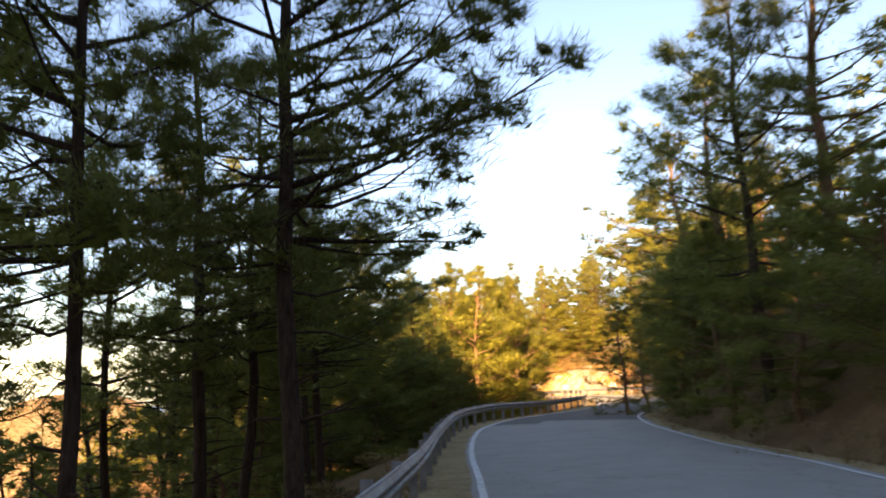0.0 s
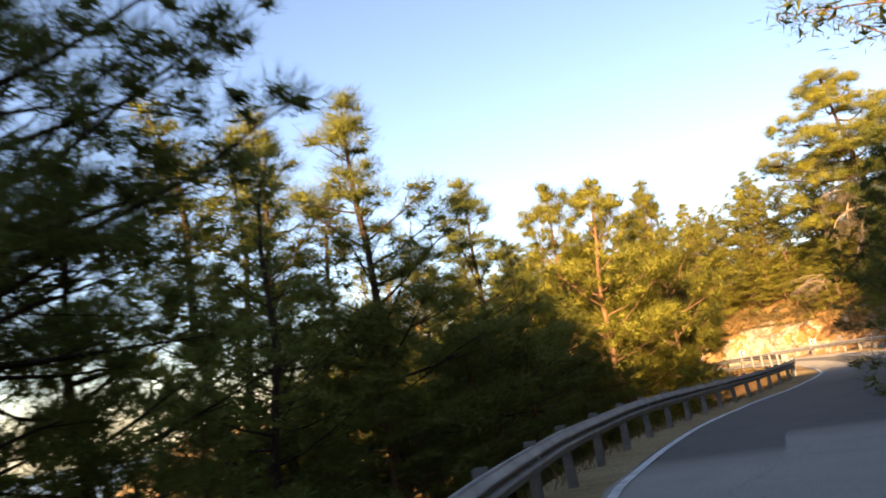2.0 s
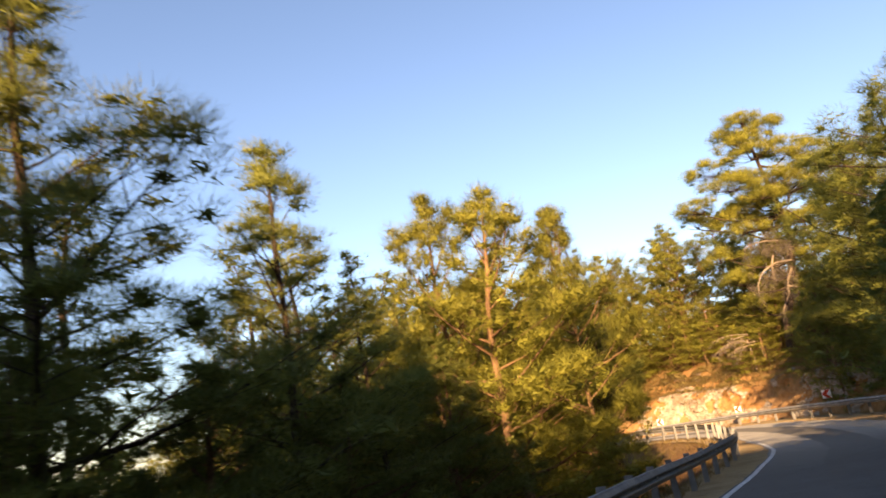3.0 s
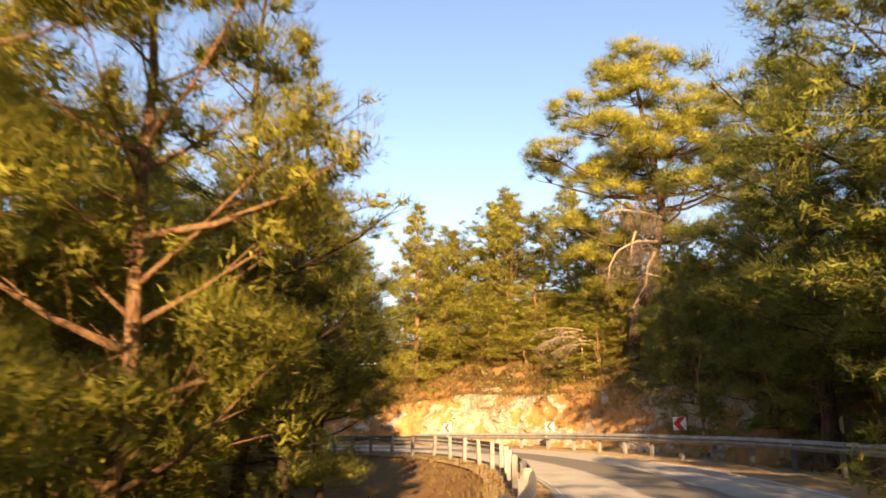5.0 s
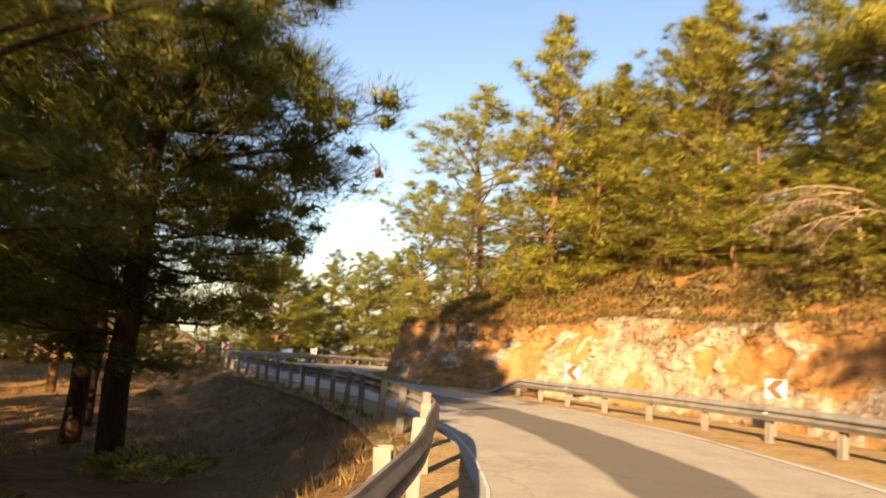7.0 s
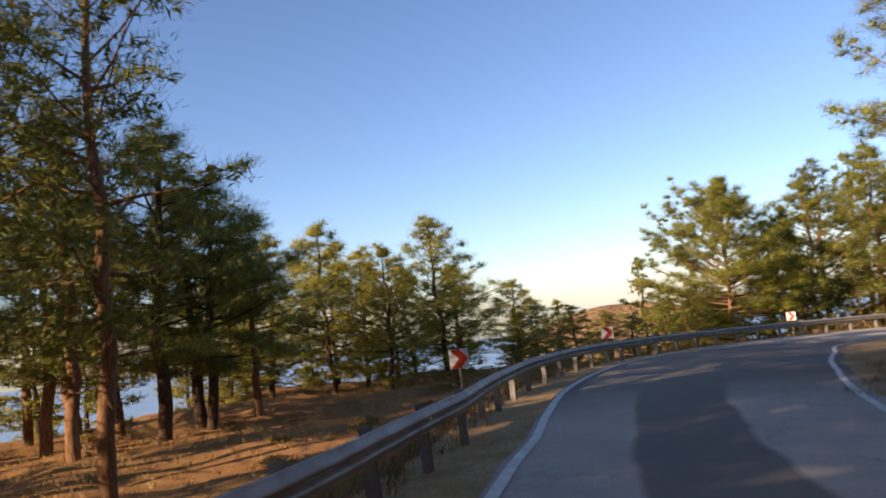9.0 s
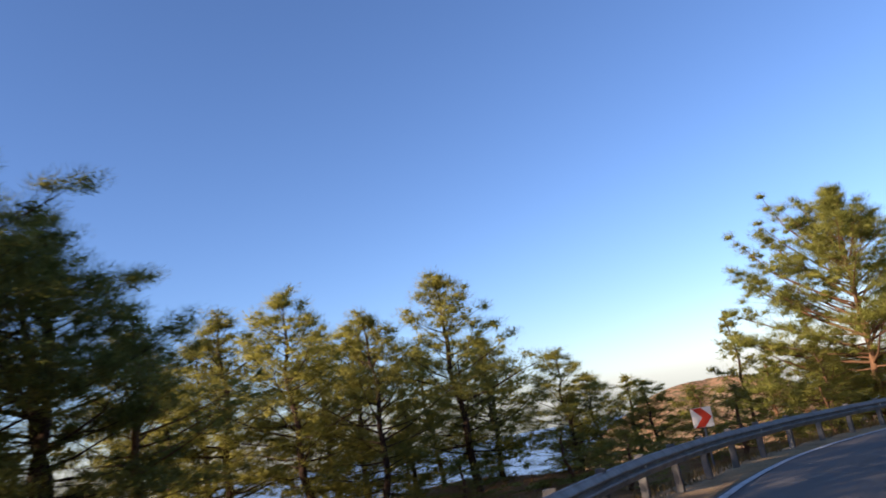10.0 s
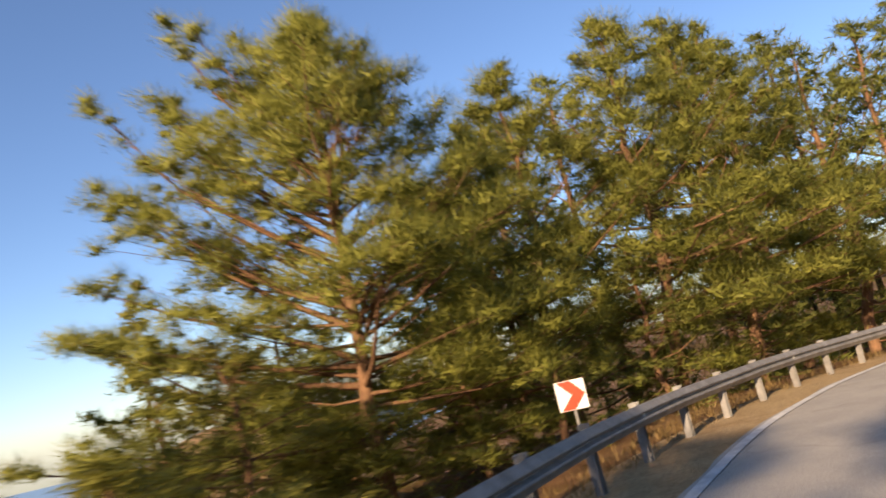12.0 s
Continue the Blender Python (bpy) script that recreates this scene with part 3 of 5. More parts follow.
# ---- pines ----
def tufts(centres, radii, blades, r, length=(0.14, 0.26), width=0.018, up=0.5, core=None, flat=0.55):
    """Clumps of needle blades: one slim triangle each, shaded as round clumps."""
    n = len(centres)
    c = np.repeat(centres, blades, 0)
    rad = np.repeat(radii, blades)[:, None]
    o = r.normal(size=(n * blades, 3))
    o[:, 2] += 0.35
    o /= np.linalg.norm(o, axis=1)[:, None]
    o *= r.uniform(0.12, 1.0, (n * blades, 1)) ** 0.35
    o[:, 2] *= flat
    base = c + o * rad
    way = o * 1.0 + r.normal(0, 0.4, o.shape) + np.array([0, 0, up])
    if core is not None:
        outw = c - core
        outw[:, 2] *= 0.3
        outw /= np.linalg.norm(outw, axis=1)[:, None] + 1e-6
        way += outw * 0.5
    way /= np.linalg.norm(way, axis=1)[:, None]
    ln = r.uniform(*length, (len(c), 1))
    sidew = np.cross(way, r.normal(size=way.shape))
    sidew /= np.linalg.norm(sidew, axis=1)[:, None] + 1e-9
    wd = width * r.uniform(0.6, 1.3, (len(c), 1))
    v = np.stack([base - sidew * wd, base + sidew * wd, base + way * ln], 1)
    nm = o / np.array([1, 1, flat]) + np.array([0, 0, 0.25])
    if core is not None:
        nm += outw * 0.55
    nm += r.normal(0, 0.18, nm.shape)
    nm /= np.linalg.norm(nm, axis=1)[:, None]
    geo = np.cross(v[:, 1] - v[:, 0], v[:, 2] - v[:, 0])
    flip = (geo * nm).sum(1) < 0
    v[flip] = v[flip][:, ::-1]
    return v.reshape(-1, 3), np.repeat(nm, 3, 0)


def sprays(centres, radii, count, r, size, within=0.72, wide=(0.10, 0.20)):
    """Ragged inner foliage of the clumps: crossed slivers near each centre."""
    n = len(centres) * count
    rad = np.repeat(radii, count)[:, None]
    o = r.normal(size=(n, 3))
    o /= np.linalg.norm(o, axis=1)[:, None]
    o *= r.uniform(0.05, within, (n, 1)) ** 0.8
    mid = np.repeat(centres, count, 0) + o * rad * np.array([1, 1, 0.55])
    way = r.normal(size=(n, 3)) * np.array([1, 1, 0.6])
    way /= np.linalg.norm(way, axis=1)[:, None]
    wing = np.cross(way, r.normal(size=(n, 3)))
    wing /= np.linalg.norm(wing, axis=1)[:, None] + 1e-9
    ln, wd = size * r.uniform(0.65, 1.2, (n, 1)), size * r.uniform(*wide, (n, 1))
    v = np.stack([mid - way * ln - wing * wd * 0.2, mid + wing * wd, mid + way * ln], 1)
    nm = o / (np.linalg.norm(o, axis=1)[:, None] + 1e-6) + np.array([0, 0, 0.2]) + r.normal(0, 0.15, o.shape)
    nm /= np.linalg.norm(nm, axis=1)[:, None]
    flip = (np.cross(v[:, 1] - v[:, 0], v[:, 2] - v[:, 0]) * nm).sum(1) < 0
    v[flip] = v[flip][:, ::-1]
    return v.reshape(-1, 3), np.repeat(nm, 3, 0)


def crown_mesh(cs, rs, core, r, blades, clump, width, needle, leaf, hearts, spray):
    """The needles of a crown, clump by clump, with denser slivers inside each clump."""
    cnt = np.maximum(6, (0.78 * blades * (rs / clump) ** 1.6)).astype(int)
    pick = np.repeat(np.arange(len(cs)), cnt)
    v, nm = tufts(cs[pick], rs[pick], 1, r, core=core[pick], width=width, length=needle, up=0.6)
    for hv, hn in (sprays(cs, rs, hearts, r, spray), sprays(cs, rs, max(5, int(hearts * 0.34)), r, spray * 1.2, 0.46, (0.28, 0.45))):
        v, nm = np.vstack([v, hv]), np.vstack([nm, hn])
    return mesh_from("crown", v, np.arange(len(v)).reshape(-1, 3), leaf, normals=nm)


def pine(seed, height, crown_from, radius, limbs=34, blades=75, clump=0.62, shape=0.4, lean=0.05, trunk_r=None, leaf=None, bark=None, top_open=0.0, width=0.033, rise=62, bare=0, twigs=True, reach=(), bend=0.012, hearts=15, spray=0.17, needle=(0.15, 0.29), label=""):
    """One pine: bent tapered trunk with limbs, and a crown of needle clumps with gaps.
    shape: where the crown is widest; bare: dead stubs below the crown."""
    r = np.random.RandomState(seed)
    trunk_r = trunk_r or height * 0.014 + 0.04
    bark, leaf = bark or M_BARK, leaf or M_NEEDLE
    wood = Tubes()
    k = np.linspace(0, 1, 10)
    az = r.uniform(0, 6.28)
    sway = np.cumsum(r.normal(0, bend, (10, 2)), 0) * height
    tp = np.stack([sway[:, 0] + lean * height * k * math.cos(az), sway[:, 1] + lean * height * k * math.sin(az), k * height], 1)
    tp -= tp[0] * np.array([1, 1, 0])
    tp[0, 2] = -0.6
    wood.add(tp, trunk_r * (1 - k) ** 0.75 + 0.012, 8)
    at = lambda h: np.array([np.interp(h, k, tp[:, c]) for c in range(3)])
    for q in range(bare):
        h, a = r.uniform(0.12, crown_from + 0.12), r.uniform(0, 6.28)
        ln = r.uniform(0.4, 1.5)
        d = np.array([math.cos(a), math.sin(a), r.uniform(-0.25, 0.35)])
        p0 = at(h)
        wood.add([p0, p0 + d * ln * 0.5 + np.array([0, 0, 0.05]), p0 + d * ln + r.normal(0, 0.12, 3)], [0.03, 0.018, 0.006], 4)
    cs, rs, core = [], [], []
    for q in range(limbs + len(reach)):
        u = (min(q, limbs - 1) + r.uniform(0, 1)) / limbs
        h = crown_from + (0.985 - crown_from) * u
        prof = math.sin(min(1.0, (u + 0.15) / (shape + 0.15)) * math.pi / 2) if u < shape else max(0.10, 1 - ((u - shape) / (1 - shape)) ** 1.25)
        ln = radius * prof * r.uniform(0.5, 1.15)
        a = q * 2.399 + r.uniform(-0.7, 0.7)
        el = math.radians(-14 + rise * u + r.uniform(-14, 14))
        if q >= limbs:
            h, a, el, ln = reach[q - limbs]
            a, el = radians(a), radians(el)
        d = np.array([math.cos(a) * math.cos(el), math.sin(a) * math.cos(el), math.sin(el)])
        p0 = at(h)
        m = np.linspace(0, 1, 4)[:, None]
        limb = p0 + d * ln * m + np.array([0, 0, 1.0]) * (0.24 * ln * m ** 2) + np.cumsum(r.normal(0, 0.05 * ln, (4, 3)), 0) * m
        wood.add(limb, np.linspace(max(0.012, 0.012 * ln + 0.012), 0.006, 4), 4)
        side = np.cross(d, [0, 0, 1.0])
        side /= np.linalg.norm(side) + 1e-9
        nb = max(2, int(ln * 2.3 / (clump + 0.3)))
        for b in range(nb):
            g = 0.22 + 0.74 * (b + r.uniform(0, 1)) / nb
            pb = np.array([np.interp(g, m[:, 0], limb[:, c]) for c in range(3)])
            bl = ln * (1.05 - g) * r.uniform(0.35, 0.8) + 0.22
            bd = d * 0.6 + side * (1 if b % 2 else -1) * r.uniform(0.4, 1.0) + np.array([0, 0, r.uniform(0.0, 0.5)])
            bd /= np.linalg.norm(bd)
            pe = pb + bd * bl
            if twigs:
                wood.add([pb, pe], [0.013, 0.005], 3)
            if r.rand() > top_open * (0.4 + 0.6 * u):
                cs.append(pe)
                rs.append(clump * r.uniform(0.55, 1.15) * (1 - 0.35 * u))
                core.append(at(h))
        for g in (0.3, 0.62, 0.86):
            if ln > 0.9 and r.rand() > 0.25 + top_open:
                cs.append(np.array([np.interp(g, m[:, 0], limb[:, c]) for c in range(3)]) + r.normal(0, 0.12, 3) + np.array([0, 0, 0.1]))
                rs.append(clump * r.uniform(0.4, 0.8))
                core.append(at(h))
        cs.append(limb[-1])
        rs.append(clump * r.uniform(0.6, 1.1) * (1 - 0.4 * u))
        core.append(at(h))
    cs.append(tp[-1])
    rs.append(clump * 0.45)
    core.append(tp[-2])
    cs, rs, core = np.array(cs), np.array(rs), np.array(core)
    ob = new("pine_tree")
    tagged(ob, label or "tall pine with a bare trunk and ragged open crown", "pine tree", "roadside pines")
    part_mesh("trunk", wood.mesh("trunk", bark), ob, "rough brown bark with thin limbs")
    part_mesh("crown", crown_mesh(cs, rs, core, r, blades, clump, width, needle, leaf, hearts, spray), ob, "clumped green needles")
    ob["tall"] = height
    return ob


def plant(proto, spots, label="", group=""):
    """Copies of a pine at (x, y, height of its top, turn) or with a width factor as a fifth value."""
    xs, ys = [q[0] for q in spots], [q[1] for q in spots]
    zs = rough_height(xs, ys) - 0.1
    for (x, y, top, turn, *w), z in zip(spots, zs):
        s = (top - z) / proto["tall"]
        wide = (w[0] if w else 1.0) * min(1.25, max(0.75, s)) / s
        m = Matrix.Translation((x, y, z)) @ Matrix.Rotation(radians(turn), 4, "Z")
        if not proto.get("used"):
            proto["used"] = 1
            ob = proto
        else:
            ob = copy_thing(proto, m)
        ob.matrix_basis = m @ Matrix.Diagonal((s * wide, s * wide, s, 1))
        if label:
            tagged(ob, label, group=group)


def stand(seed, count, x0, x1, y0, y1, gap, tall, keep):
    """Seeded spots for a wood: at least gap apart, where keep(offset, axis y, x, y) holds."""
    r = np.random.RandomState(seed)
    out = []
    for _ in range(count * 60):
        x, y = r.uniform(x0, x1), r.uniform(y0, y1)
        if any((x - q[0]) ** 2 + (y - q[1]) ** 2 < gap * gap for q in out):
            continue
        i, d, _z = locate([x], [y])
        if keep(d[0] , AY[i[0]], x, y):
            out.append((x, y, ground_z(x, y) + r.uniform(*tall), r.uniform(0, 360), r.uniform(0.85, 1.2)))
            if len(out) == count:
                break
    return out


# dark open-crowned pines on the shaded slope below the road
SLENDER = dict(height=13.0, crown_from=0.30, radius=3.3, limbs=40, clump=0.60, shape=0.3, lean=0.02, trunk_r=0.145, top_open=0.12, bare=10)
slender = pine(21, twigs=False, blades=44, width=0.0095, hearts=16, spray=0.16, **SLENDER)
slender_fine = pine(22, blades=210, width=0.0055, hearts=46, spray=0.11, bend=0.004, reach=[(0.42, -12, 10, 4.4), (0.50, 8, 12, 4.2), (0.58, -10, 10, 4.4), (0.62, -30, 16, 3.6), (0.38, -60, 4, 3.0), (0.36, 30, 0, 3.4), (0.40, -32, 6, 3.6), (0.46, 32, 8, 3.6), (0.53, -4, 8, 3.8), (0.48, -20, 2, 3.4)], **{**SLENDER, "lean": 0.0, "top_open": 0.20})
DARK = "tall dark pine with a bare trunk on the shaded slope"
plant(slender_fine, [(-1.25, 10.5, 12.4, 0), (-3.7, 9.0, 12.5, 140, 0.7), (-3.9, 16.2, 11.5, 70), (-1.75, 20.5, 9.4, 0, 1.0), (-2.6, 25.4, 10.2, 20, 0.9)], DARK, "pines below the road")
# the two at y 90 are unseen, added to shade the rail sign
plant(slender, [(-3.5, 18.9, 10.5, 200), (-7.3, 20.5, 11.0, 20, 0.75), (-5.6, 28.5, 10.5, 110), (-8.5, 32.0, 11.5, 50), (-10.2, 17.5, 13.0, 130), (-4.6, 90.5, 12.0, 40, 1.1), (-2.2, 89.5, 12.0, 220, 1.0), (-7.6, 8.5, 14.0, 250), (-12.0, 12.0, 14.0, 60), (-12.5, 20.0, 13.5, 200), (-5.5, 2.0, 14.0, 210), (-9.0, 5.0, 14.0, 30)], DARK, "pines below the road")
bend_slim = pine(23, blades=150, width=0.0055, hearts=34, spray=0.10, leaf=M_NEEDLE_Y, reach=[(0.46, -22, 10, 3.4), (0.55, 20, 14, 2.8), (0.64, -40, 16, 2.4), (0.42, 50, 0, 2.6)], **{**SLENDER, "lean": 0.02, "top_open": 0.34, "clump": 0.54, "radius": 2.9, "bend": 0.008})
plant(bend_slim, [(11.4, 62.4, 10.6, 0, 0.95), (12.3, 64.6, 9.8, 130, 0.8)], "tall sunlit pine with a bare trunk beside the bend", "bushy pines on the bend")
AIRY = dict(height=12.5, crown_from=0.12, radius=3.1, limbs=54, clump=0.62, shape=0.18, lean=0.03, trunk_r=0.14, top_open=0.10, bare=6)
airy = pine(34, blades=46, width=0.0095, hearts=15, spray=0.15, **AIRY)
airy_fine = pine(35, blades=260, width=0.0055, hearts=44, spray=0.11, bend=0.004, **{**AIRY, "lean": 0.0, "radius": 3.4})
TIPS = "slim pine with sunlit tips rising out of the shade"
plant(airy_fine, [(-0.9, 38.4, 9.6, 0, 1.15), (1.7, 43.0, 7.7, 80, 1.1), (-3.9, 39.2, 10.0, 200, 1.1)], TIPS, "pines below the road")
plant(airy, [(-5.6, 38.6, 10.4, 200, 1.2), (-6.4, 41.8, 10.2, 310, 1.2), (-3.9, 44.5, 9.0, 30, 1.2), (3.4, 46.5, 6.0, 120), (-2.4, 33.5, 7.0, 20), (0.8, 49.0, 7.5, 250, 1.2), (3.2, 54.0, 7.0, 60, 1.2), (-1.0, 55.0, 8.5, 160, 1.2)], TIPS, "pines below the road")
BUSHY = dict(height=10.0, crown_from=0.05, radius=3.9, limbs=46, clump=0.78, shape=0.3, lean=0.03, trunk_r=0.17, bark=M_BARK_RED, top_open=0.06)
bushy = pine(47, twigs=False, blades=50, width=0.009, hearts=18, spray=0.17, leaf=M_NEEDLE_Y, **BUSHY)
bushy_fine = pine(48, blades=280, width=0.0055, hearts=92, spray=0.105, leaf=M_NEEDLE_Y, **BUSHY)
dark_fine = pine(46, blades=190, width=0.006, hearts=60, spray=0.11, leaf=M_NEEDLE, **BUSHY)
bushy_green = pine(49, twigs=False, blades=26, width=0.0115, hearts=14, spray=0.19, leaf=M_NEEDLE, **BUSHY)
BUSH = "broad bushy pine with yellow-green needles down to the ground"
plant(bushy_fine, [(7.6, 53.0, 9.1, 190, 0.9), (9.9, 55.2, 8.5, 0, 0.60), (5.2, 54.4, 9.6, 100, 0.75), (8.8, 60.6, 4.2, 250, 0.85)], BUSH, "bushy pines on the bend")
plant(bushy, [(7.2, 58.0, 7.5, 300), (8.0, 64.6, 8.0, 110)], BUSH, "bushy pines on the bend")
plant(dark_fine, [(1.4, 38.8, 2.6, 190, 0.9), (3.2, 42.6, 2.4, 280, 0.8), (5.2, 46.6, 2.6, 220, 0.8), (4.8, 49.4, 3.6, 160, 0.9), (-0.6, 34.8, 1.8, 100, 0.8), (-0.4, 37.4, 3.4, 250, 0.9)], "low dark bushy pine in the shade below the guardrail", "pines below the road")
plant(bushy_green, [(-2.6, 30.5, 1.6, 10, 0.8), (-3.4, 36.0, 1.4, 40, 0.9), (-4.6, 43.2, 1.8, 190, 1.0), (-7.6, 36.0, 0.6, 110, 1.0), (-1.0, 41.8, 2.6, 130, 0.9), (1.2, 46.0, 3.0, 310), (-5.0, 33.0, 0.6, 70, 0.9), (-4.5, 26.0, 1.6, 250, 0.8), (-4.8, 22.0, 1.0, 20, 0.8)], "low dark bushy pine in the shade below the guardrail", "pines below the road")

# forest edge left of the clearing
FULL = dict(height=11.5, crown_from=0.22, radius=4.0, limbs=42, clump=0.78, shape=0.35, lean=0.04, trunk_r=0.21, top_open=0.06, bare=8)
full = pine(58, twigs=False, blades=42, width=0.0095, hearts=16, spray=0.17, bark=M_BARK_RED, **FULL)
full_fine = pine(59, blades=230, width=0.0055, hearts=70, spray=0.105, reach=[(0.45, -20, 8, 4.6), (0.60, 10, 5, 4.4)], **FULL)
EDGE = "dense dark pine at the edge of the clearing"
bend_pine = pine(52, 12.5, 0.14, 3.5, limbs=64, blades=360, hearts=110, spray=0.10, clump=0.84, shape=0.36, lean=0.0, bend=0.004, trunk_r=0.24, width=0.0055, top_open=0.03, rise=50, bare=10, reach=[(0.42, -11, -9, 4.2), (0.47, 12, -6, 2.7), (0.36, -32, -8, 2.7), (0.55, 28, 0, 2.4), (0.52, -24, -2, 2.6), (0.44, 50, -4, 2.8), (0.50, 8, -4, 2.8), (0.55, -12, 0, 2.6), (0.40, 26, -8, 2.9), (0.34, 2, -14, 2.7), (0.30, 20, -16, 2.5), (0.62, 4, 4, 1.9), (0.28, -14, -16, 2.4)])
plant(bend_pine, [(12.6, 78.9, 11.0, 0)], "big dense pine on the bend, hung with brown cones", "pines round the clearing")
plant(full_fine, [(12.2, 62.0, 5.6, 100, 0.8), (-12.2, 104.2, 5.9, 330, 1.35), (-9.6, 101.0, 7.6, 160, 1.2), (-10.6, 103.6, 5.8, 200, 1.15), (11.2, 20.4, 14.0, 10, 0.74), (13.2, 65.4, 4.7, 100, 0.8), (12.6, 72.4, 8.2, 30, 0.95), (9.6, 82.6, 9.6, 120), (7.8, 86.6, 9.0, 220, 0.9), (8.6, 79.6, 9.8, 20)], EDGE, "pines round the clearing")
plant(full_fine, [(-3.6, 29.2, 5.6, 40, 0.85), (-6.4, 28.2, 7.4, 220, 0.8)], DARK, "pines below the road")
# those at y 86 to 94 are unseen, added to shade road, rail and trees
plant(full, [(8.6, 61.5, 5.6, 60, 0.9), (10.0, 65.4, 5.4, 150, 0.9), (10.4, 69.5, 8.2, 30, 0.8), (8.8, 68.0, 6.6, 190, 0.9), (5.5, 66.0, 8.6, 280), (6.8, 73.0, 9.5, 100), (3.0, 71.5, 9.5, 10), (5.6, 80.5, 10.0, 300), (4.5, 84.5, 10.0, 170), (2.6, 87.5, 10.5, 40), (0.8, 91.0, 10.0, 80, 0.8), (2.2, 94.0, 9.4, 210, 0.75), (-2.6, 92.2, 11.0, 130, 0.9), (-5.4, 92.6, 11.5, 20, 0.9), (-12.5, 93.0, 13.5, 10, 1.0), (-9.8, 92.5, 13.5, 200, 1.0), (-15.6, 95.0, 7.5, 290, 0.9), (-7.6, 97.0, 7.6, 250, 1.0), (-11.6, 106.6, 3.0, 100, 1.2), (-15.5, 102.0, 5.0, 20, 1.2), (-12.6, 99.0, 6.6, 70, 1.2), (-7.2, 90.0, 12.5, 60, 0.9), (-11.5, 97.5, 7.6, 200), (-18.0, 99.0, 6.6, 130)], EDGE, "pines round the clearing")
RIM = "sunlit young pine at the rim of the clearing"
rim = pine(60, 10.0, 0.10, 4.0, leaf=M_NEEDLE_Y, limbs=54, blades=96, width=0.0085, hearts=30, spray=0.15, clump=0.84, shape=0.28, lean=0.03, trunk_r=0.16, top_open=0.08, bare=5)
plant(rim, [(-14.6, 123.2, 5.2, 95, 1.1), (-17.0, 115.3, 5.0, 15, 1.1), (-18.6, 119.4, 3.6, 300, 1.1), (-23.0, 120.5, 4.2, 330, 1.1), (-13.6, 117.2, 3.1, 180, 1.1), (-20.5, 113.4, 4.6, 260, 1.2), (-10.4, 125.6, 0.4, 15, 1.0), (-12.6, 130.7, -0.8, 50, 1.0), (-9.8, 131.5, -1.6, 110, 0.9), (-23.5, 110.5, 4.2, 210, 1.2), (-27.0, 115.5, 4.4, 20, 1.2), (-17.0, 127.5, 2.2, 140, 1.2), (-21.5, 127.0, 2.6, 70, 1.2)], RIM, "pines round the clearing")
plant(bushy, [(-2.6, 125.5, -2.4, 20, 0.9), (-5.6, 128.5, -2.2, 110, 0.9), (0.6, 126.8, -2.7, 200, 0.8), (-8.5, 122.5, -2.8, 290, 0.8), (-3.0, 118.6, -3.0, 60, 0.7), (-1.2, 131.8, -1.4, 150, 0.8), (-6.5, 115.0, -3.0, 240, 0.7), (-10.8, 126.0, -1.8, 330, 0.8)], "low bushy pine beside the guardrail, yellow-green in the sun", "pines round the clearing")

# great pine beyond the far bend and the wood behind it
wide = pine(63, 11.0, 0.08, 4.8, limbs=112, leaf=M_NEEDLE_M, blades=250, hearts=64, spray=0.11, clump=0.66, shape=0.30, lean=0.0, bend=0.004, trunk_r=0.18, width=0.006, bark=M_BARK_RED, top_open=0.06, bare=4, rise=75,
            reach=[(0.08, 178, 2, 6.7), (0.12, 196, 6, 6.1), (0.16, 162, 8, 5.9), (0.20, 186, 12, 5.9), (0.27, 204, 16, 6.0), (0.32, 172, 20, 6.1), (0.38, 190, 24, 5.8), (0.45, 160, 28, 5.3), (0.50, 205, 32, 5.1), (0.10, 215, 4, 5.4), (0.14, 146, 6, 4.7), (0.55, 182, 36, 4.9), (0.62, 170, 40, 4.4), (0.68, 196, 44, 3.9), (0.75, 180, 50, 2.7), (0.58, 210, 36, 4.0), (0.42, 178, 22, 5.8)])
plant(wide, [(-0.55, 136.2, 5.6, 0)], "large spreading sunlit pine beside the guardrail", "pines beyond the bend")
FAR = "dense sunlit pine on the far side of the bend"
near_wood = pine(64, blades=230, width=0.0065, hearts=70, spray=0.12, leaf=M_NEEDLE_M, **BUSHY)
plant(near_wood, [(3.4, 142.6, 5.4, 0), (6.3, 145.4, 7.1, 70), (8.9, 147.6, 7.5, 150), (11.4, 150.4, 7.8, 230), (1.9, 139.8, 3.3, 120, 0.7)], FAR, "pines beyond the bend")
plant(bushy_green, [(14.0, 151.6, 6.6, 310), (17.8, 153.4, 7.4, 20), (22.0, 156.2, 8.0, 200), (26.5, 158.0, 8.2, 280), (5.0, 149.5, 7.6, 40), (-3.0, 141.0, -0.8, 90, 0.9), (-5.5, 136.5, -1.6, 160, 0.9), (-0.5, 143.5, 3.0, 250), (3.0, 138.8, -0.6, 10, 0.8), (5.9, 142.2, -0.4, 130, 0.8), (8.8, 145.2, -0.2, 250, 0.8), (1.4, 137.2, -1.4, 40, 0.7)], FAR, "pines beyond the bend")
plant(full, [(9.5, 154.5, 9.0, 120), (16.0, 158.5, 9.5, 280), (31.5, 160.5, 9.0, 200), (22.5, 162.0, 10.0, 20), (1.0, 153.0, 8.0, 60)], FAR, "pines beyond the bend")

